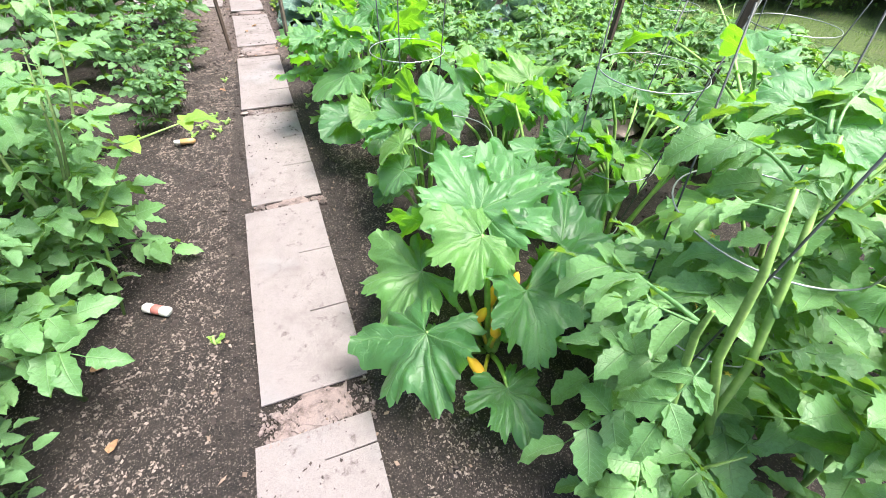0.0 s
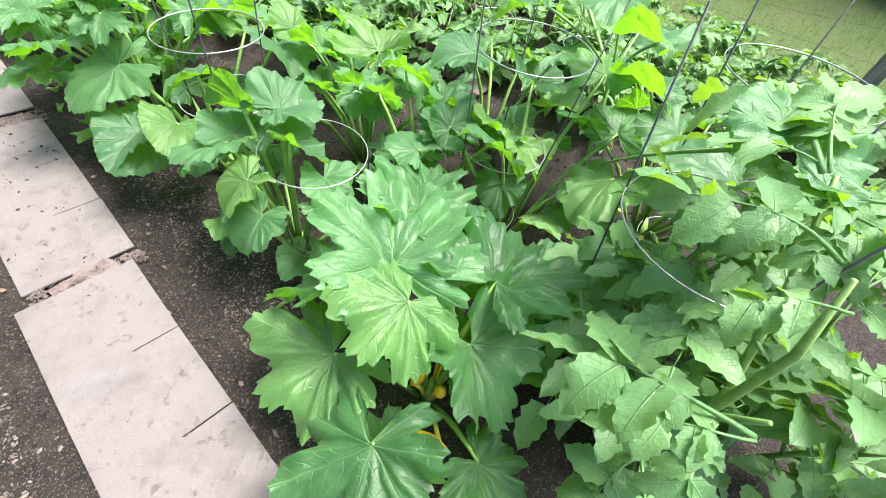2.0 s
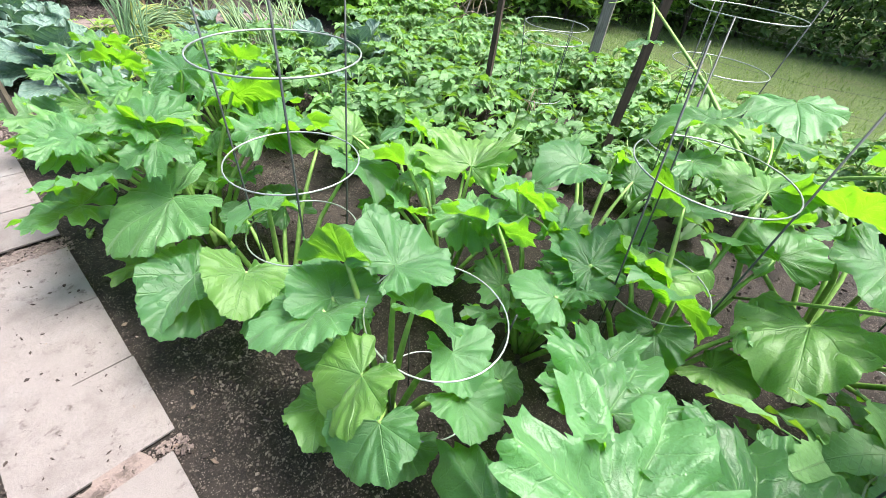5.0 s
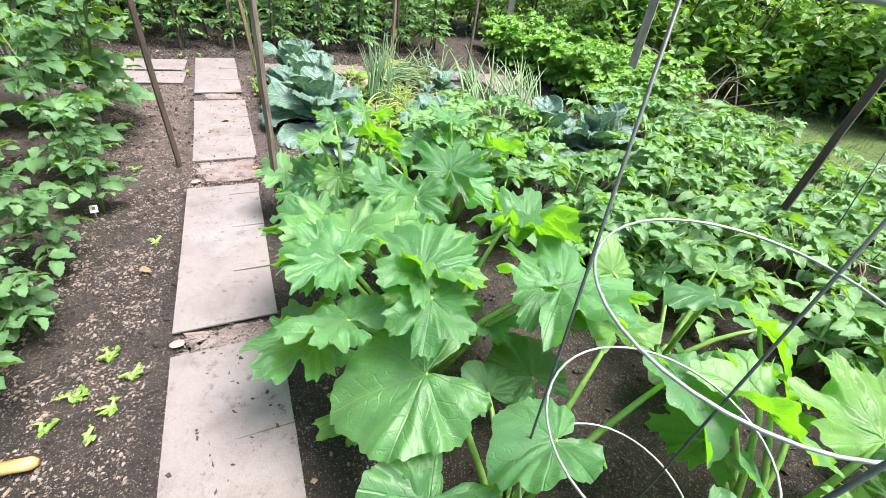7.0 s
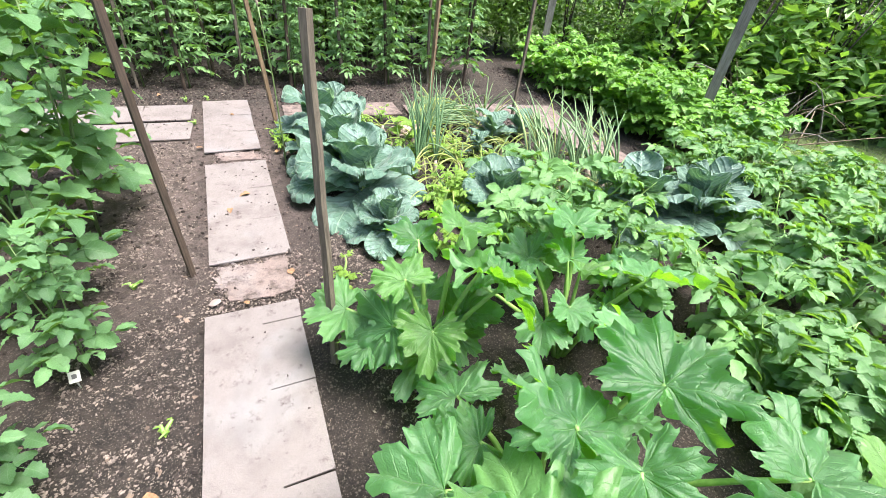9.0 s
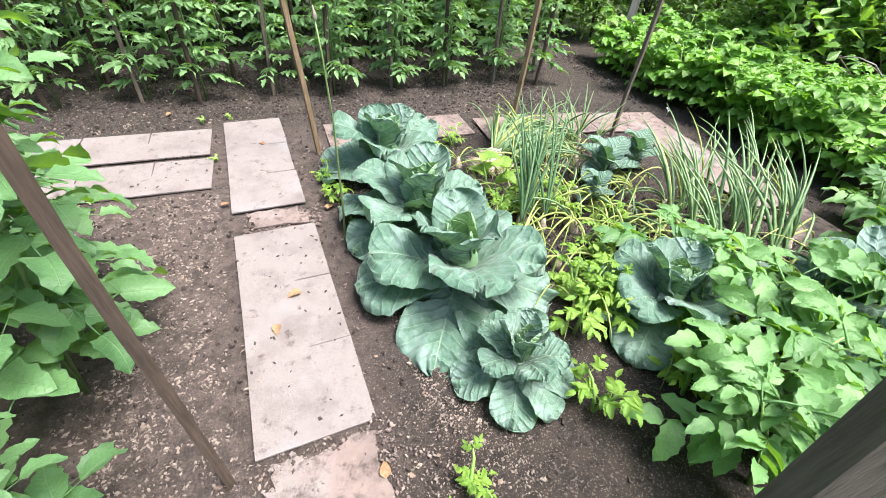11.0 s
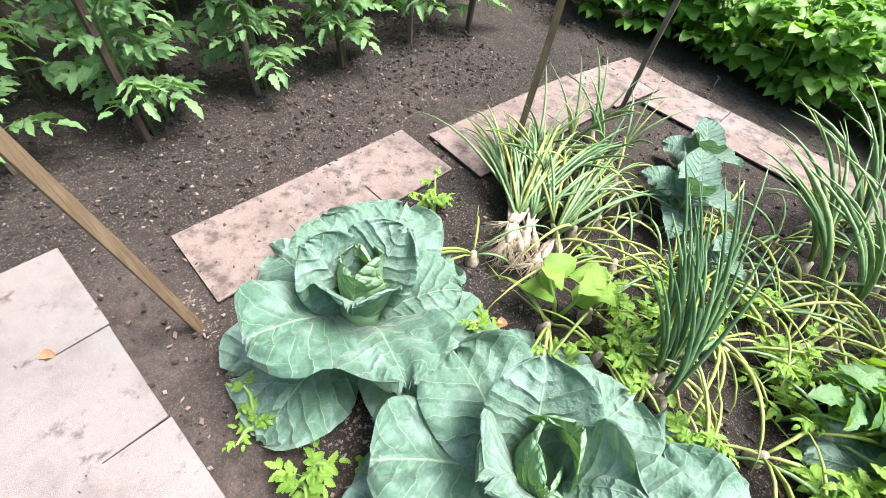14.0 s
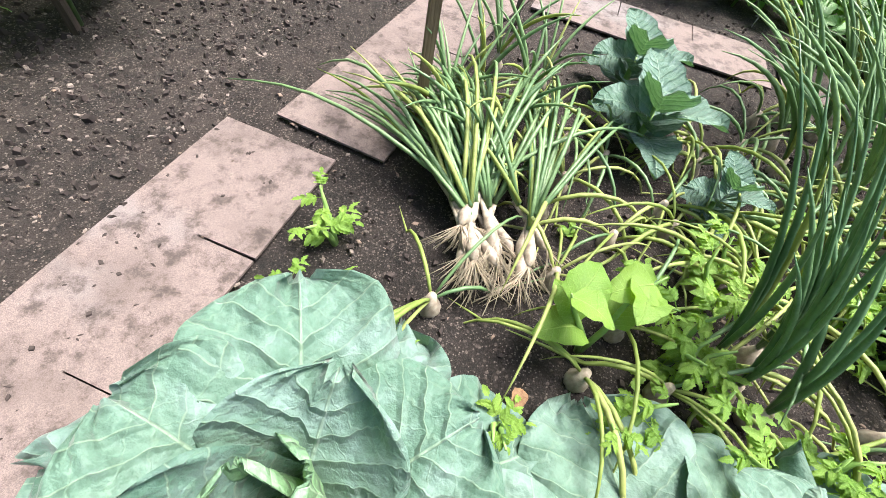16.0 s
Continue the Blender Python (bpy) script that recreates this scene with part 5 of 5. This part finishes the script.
part("body", Shape().tube([(0, 0, 0), (0.004, 0, 0), (0.07, 0, 0), (0.085, 0, 0)], [0.013, 0.018, 0.018, 0.009], 16).mesh("body", M_ORANGE), bottle)
part("cap", Shape().tube([(-0.035, 0, 0), (-0.033, 0, 0), (0.0, 0, 0), (0.002, 0, 0)], [0.011, 0.014, 0.014, 0.011], 14).mesh("cap", M_WHITE), bottle, label="white ribbed cap")
for x, y, turn in ((-0.42, 3.8, 10), (3.26, 5.83, 60), (3.31, 4.98, 110), (3.2, 6.25, 30), (-0.41, 3.15, 200)):
    tag = thing("plant_tag", x, y, 0.05, turn, "white plastic plant tag stuck in the soil", "plant tag", size=0.62)
    part("card", Shape().grid([[(a * 0.025, -0.002 + 0.001 * abs(a), b * 0.03 + 0.01) for b in (-1, 0, 1)] for a in (-1, 0, 1)]).grid([[(a * 0.025, 0.002, b * 0.03 + 0.01) for b in (1, 0, -1)] for a in (-1, 0, 1)]).mesh("card", M_WHITE), tag, pose(0, 0, 0, -50, 0, 0))
    part("mark", Shape().grid([[(a * 0.011, -0.0035, b * 0.012 + 0.012) for b in (-1, 1)] for a in (-1, 1)]).mesh("mark", M_BLACK), tag, pose(0, 0, 0, -50, 0, 0), "dark printed mark")
    part("spike", Shape().tube([(0, 0.001, 0.0), (0, 0.0, -0.09)], [0.006, 0.003], 4).mesh("spike", M_WHITE), tag)
for x, y, turn, s in ((2.45, 1.95, 20, 0.16), (-0.03, 4.1, 40, 0.026), (0.0, 2.9, 10, 0.026)):
    bm = bmesh.new()
    bmesh.ops.create_icosphere(bm, subdivisions=2, radius=1)
    for v in bm.verts:
        v.co = Vector((v.co.x, v.co.y * 0.7, v.co.z * 0.25)) * s * (1 + 0.18 * noise.noise(v.co * 1.7))
    me = bpy.data.meshes.new("stone")
    bm.to_mesh(me)
    bm.free()
    me.materials.append(M_STONE)
    ob = new("stone", me)
    ob.matrix_basis = pose(x, y, s * 0.15 + 0.005, 0, 0, turn)
    tagged(ob, "flat pale pinkish stone on the soil", "stone")

# ---- lawn, brush and woods ----
def strew_leaves(shape, rnd, centre, spread, count, size):
    """Small folded leaves strewn through a rounded volume."""
    for _ in range(count):
        d = Vector((rnd.gauss(0, 1), rnd.gauss(0, 1), rnd.gauss(0, 1)))
        d = d.normalized() * rnd.uniform(0.45, 1.0)
        p = Vector(centre) + Vector((d.x * spread[0], d.y * spread[1], d.z * spread[2]))
        s = size * rnd.uniform(0.6, 1.3)
        m = Matrix.Translation(p) @ Euler((rnd.uniform(-0.8, 0.8), rnd.uniform(-0.8, 0.8), rnd.uniform(0, math.tau))).to_matrix().to_4x4()
        at = len(shape.verts)
        for q in ((0, 0, 0), (s * 0.35, s * 0.26, s * 0.06), (s, 0, -s * 0.12), (s * 0.35, -s * 0.26, s * 0.06)):
            shape.verts.append(tuple(m @ Vector(q)))
            shape.flat.append((0, 0))
        shape.faces += [(at, at + 1, at + 2), (at, at + 2, at + 3)]


blades_of_grass, rnd = Shape(), random.Random(21)
for _ in range(16000):
    x, y = 4.5 + 5.5 * rnd.random() ** 1.4, rnd.uniform(-3, 7.5)
    h, w = rnd.uniform(0.02, 0.06), rnd.uniform(0, math.tau)
    at = len(blades_of_grass.verts)
    for q in ((-0.004 * math.cos(w), -0.004 * math.sin(w), 0), (0.004 * math.cos(w), 0.004 * math.sin(w), 0), (rnd.uniform(-0.03, 0.03), rnd.uniform(-0.03, 0.03), h)):
        blades_of_grass.verts.append((x + q[0], y + q[1], q[2]))
        blades_of_grass.flat.append((0, 0))
    blades_of_grass.faces.append((at, at + 1, at + 2))
tagged(new("lawn_grass", blades_of_grass.mesh("lawn_grass", M_GRASS, False)), "short mown lawn grass beyond the wire fence", "grass", kind="stuff")


def shrub(x, y, height, wide, material, label, seed, count=900, leaf=0.07):
    rnd = random.Random(seed)
    ob = thing("shrub", x, y, 0, 0, label, "shrub", "shrubs round the garden")
    for k in range(5):
        w, r = rnd.uniform(0, math.tau), wide * rnd.uniform(0.2, 0.7)
        part("stem", Shape().tube([(0, 0, -0.02), (r * 0.4 * math.cos(w), r * 0.4 * math.sin(w), height * 0.5), (r * math.cos(w), r * math.sin(w), height * 0.9)], [0.014, 0.010, 0.004], 5).mesh("stem", M_BARK), ob)
    foliage = Shape()
    for k in range(9):
        c = (rnd.uniform(-0.5, 0.5) * wide, rnd.uniform(-0.5, 0.5) * wide, height * rnd.uniform(0.12, 0.85))
        strew_leaves(foliage, rnd, c, (wide * 0.45, wide * 0.45, height * 0.22), count // 9, leaf)
    part("foliage", foliage.mesh("foliage", material, False), ob)
    return ob


brush = [shrub(-3.5 + 3 * k, 8.9, 1.9, 0.8, M_WILD, "dense leafy wild shrub at the garden's edge", 400 + k, 1700, 0.085) for k in range(3)]
woods = [shrub(9.5, 1.0 + 3 * k, 2.6, 1.4, M_WOODS, "dark leafy shrub at the wood's edge", 410 + k, 1500, 0.12) for k in range(2)]
rnd = random.Random(31)
for n in range(30):
    copy_thing(brush[n % 3], pose(-4.6 + 0.62 * (n % 15) + rnd.uniform(-0.2, 0.2), 8.65 + 0.8 * (n // 15) + rnd.uniform(-0.15, 0.15), 0, 0, 0, rnd.uniform(0, 360)) @ Matrix.Scale(rnd.uniform(0.85, 1.2), 4))
lit = [shrub(5.9 + 0.9 * k, 5.5 - 0.9 * k, 1.5, 0.75, M_BRIGHT, "broad-leaved bright green shrub beyond the lawn's edge", 420 + k, 900, 0.15) for k in range(2)]
for n, (x, y, size) in enumerate(((5.5, 6.2, 1.1), (6.4, 5.2, 0.9), (7.3, 4.4, 1.1), (7.9, 3.2, 1.0), (7.6, 5.6, 1.2), (4.9, 6.7, 1.0))):
    copy_thing(lit[n % 2], pose(x, y, 0, 0, 0, 70 * n) @ Matrix.Scale(size, 4))
for x, y, s in ((5.3, 6.7, 0.6), (6.1, 6.3, 0.75), (6.9, 5.7, 0.8), (7.5, 5.0, 0.85), (6.5, 7.0, 0.9), (7.9, 4.1, 0.8), (4.75, 7.0, 0.6), (4.9, 7.6, 0.9), (5.6, 7.9, 1.0), (6.6, 8.2, 1.1), (4.6, 8.3, 1.0), (7.4, 7.7, 1.0)):
    copy_thing(brush[int(x) % 3], pose(x, y, 0, 0, 0, rnd.uniform(0, 360)) @ Matrix.Scale(s, 4))
WOOD_LINE = ((8.6, -6.0), (8.7, 2.0), (8.2, 4.8), (6.9, 6.7), (5.2, 7.6))
for n in range(36):
    f = n / 35 * (len(WOOD_LINE) - 1)
    k = min(len(WOOD_LINE) - 2, int(f))
    (ax, ay), (bx, by) = WOOD_LINE[k], WOOD_LINE[k + 1]
    out = 0.9 * (n % 2)
    copy_thing(woods[n % 2], pose(ax + (bx - ax) * (f - k) + 0.6 + out, ay + (by - ay) * (f - k) + 0.4 + out * 0.6, 0, 0, 0, rnd.uniform(0, 360)) @ Matrix.Scale(rnd.uniform(0.85, 1.2), 4))
for n in range(10):
    copy_thing(woods[n % 2], pose(-5 + rnd.uniform(-0.5, 0.5), -3 + 1.4 * n, 0, 0, 0, rnd.uniform(0, 360)))


def tree(x, y, height, seed):
    """A woodland tree: tapered trunk, limbs and a ragged crown."""
    rnd = random.Random(seed)
    ob = thing("tree", x, y, 0, 0, "tall dark woodland tree behind the garden", "tree", "woodland trees")
    trunk = Shape().tube([(0, 0, -0.1), (0.02, 0.01, 0.3), (0.1, -0.05, height * 0.4), (0.05, 0.1, height * 0.8)], [0.24, 0.18, 0.13, 0.04], 9)
    crown = Shape()
    for k in range(12):
        w, h = k * 2.4, height * rnd.uniform(0.3, 0.95)
        r = height * rnd.uniform(0.14, 0.3)
        tip = (r * math.cos(w), r * math.sin(w), h + r * 0.4)
        trunk.tube([(0.06, 0, h * 0.85), (tip[0] * 0.5, tip[1] * 0.5, h + r * 0.1), tip], [0.05, 0.03, 0.008], 5)
        strew_leaves(crown, rnd, tip, (r * 0.7, r * 0.7, r * 0.5), 220, 0.28)
    part("trunk", trunk.mesh("trunk", M_BARK), ob)
    part("crown", crown.mesh("crown", M_WOODS, False), ob)
    return ob


oaks = [tree(-4, 12, 8, 500), tree(3, 12.5, 9, 501), tree(11.5, 3, 8.5, 502)]
for n, (x, y) in enumerate(((-7, 12), (-1.5, 13), (6.5, 12), (9.5, 11.5), (12, 7.5), (12, -1), (11.5, -4.5), (13.5, 1), (14, 5), (-8, 8), (-8.5, 3), (-8, -2))):
    copy_thing(oaks[n % 3], pose(x, y, 0, 0, 0, rnd.uniform(0, 360)) @ Matrix.Scale(rnd.uniform(0.85, 1.15), 4))
far, rnd = Shape(), random.Random(77)
for n in range(110):
    w = radians(-75 + 250 * n / 109)
    r = rnd.uniform(17, 22)
    strew_leaves(far, rnd, (2 + r * math.cos(w), 3 + r * math.sin(w), rnd.uniform(0.6, 4.5)), (2.0, 2.0, 2.2), 130, 0.7)
tagged(new("far_woods", far.mesh("far_woods", M_WOODS, False)), "dark far woods closing the view", "woods", kind="stuff")
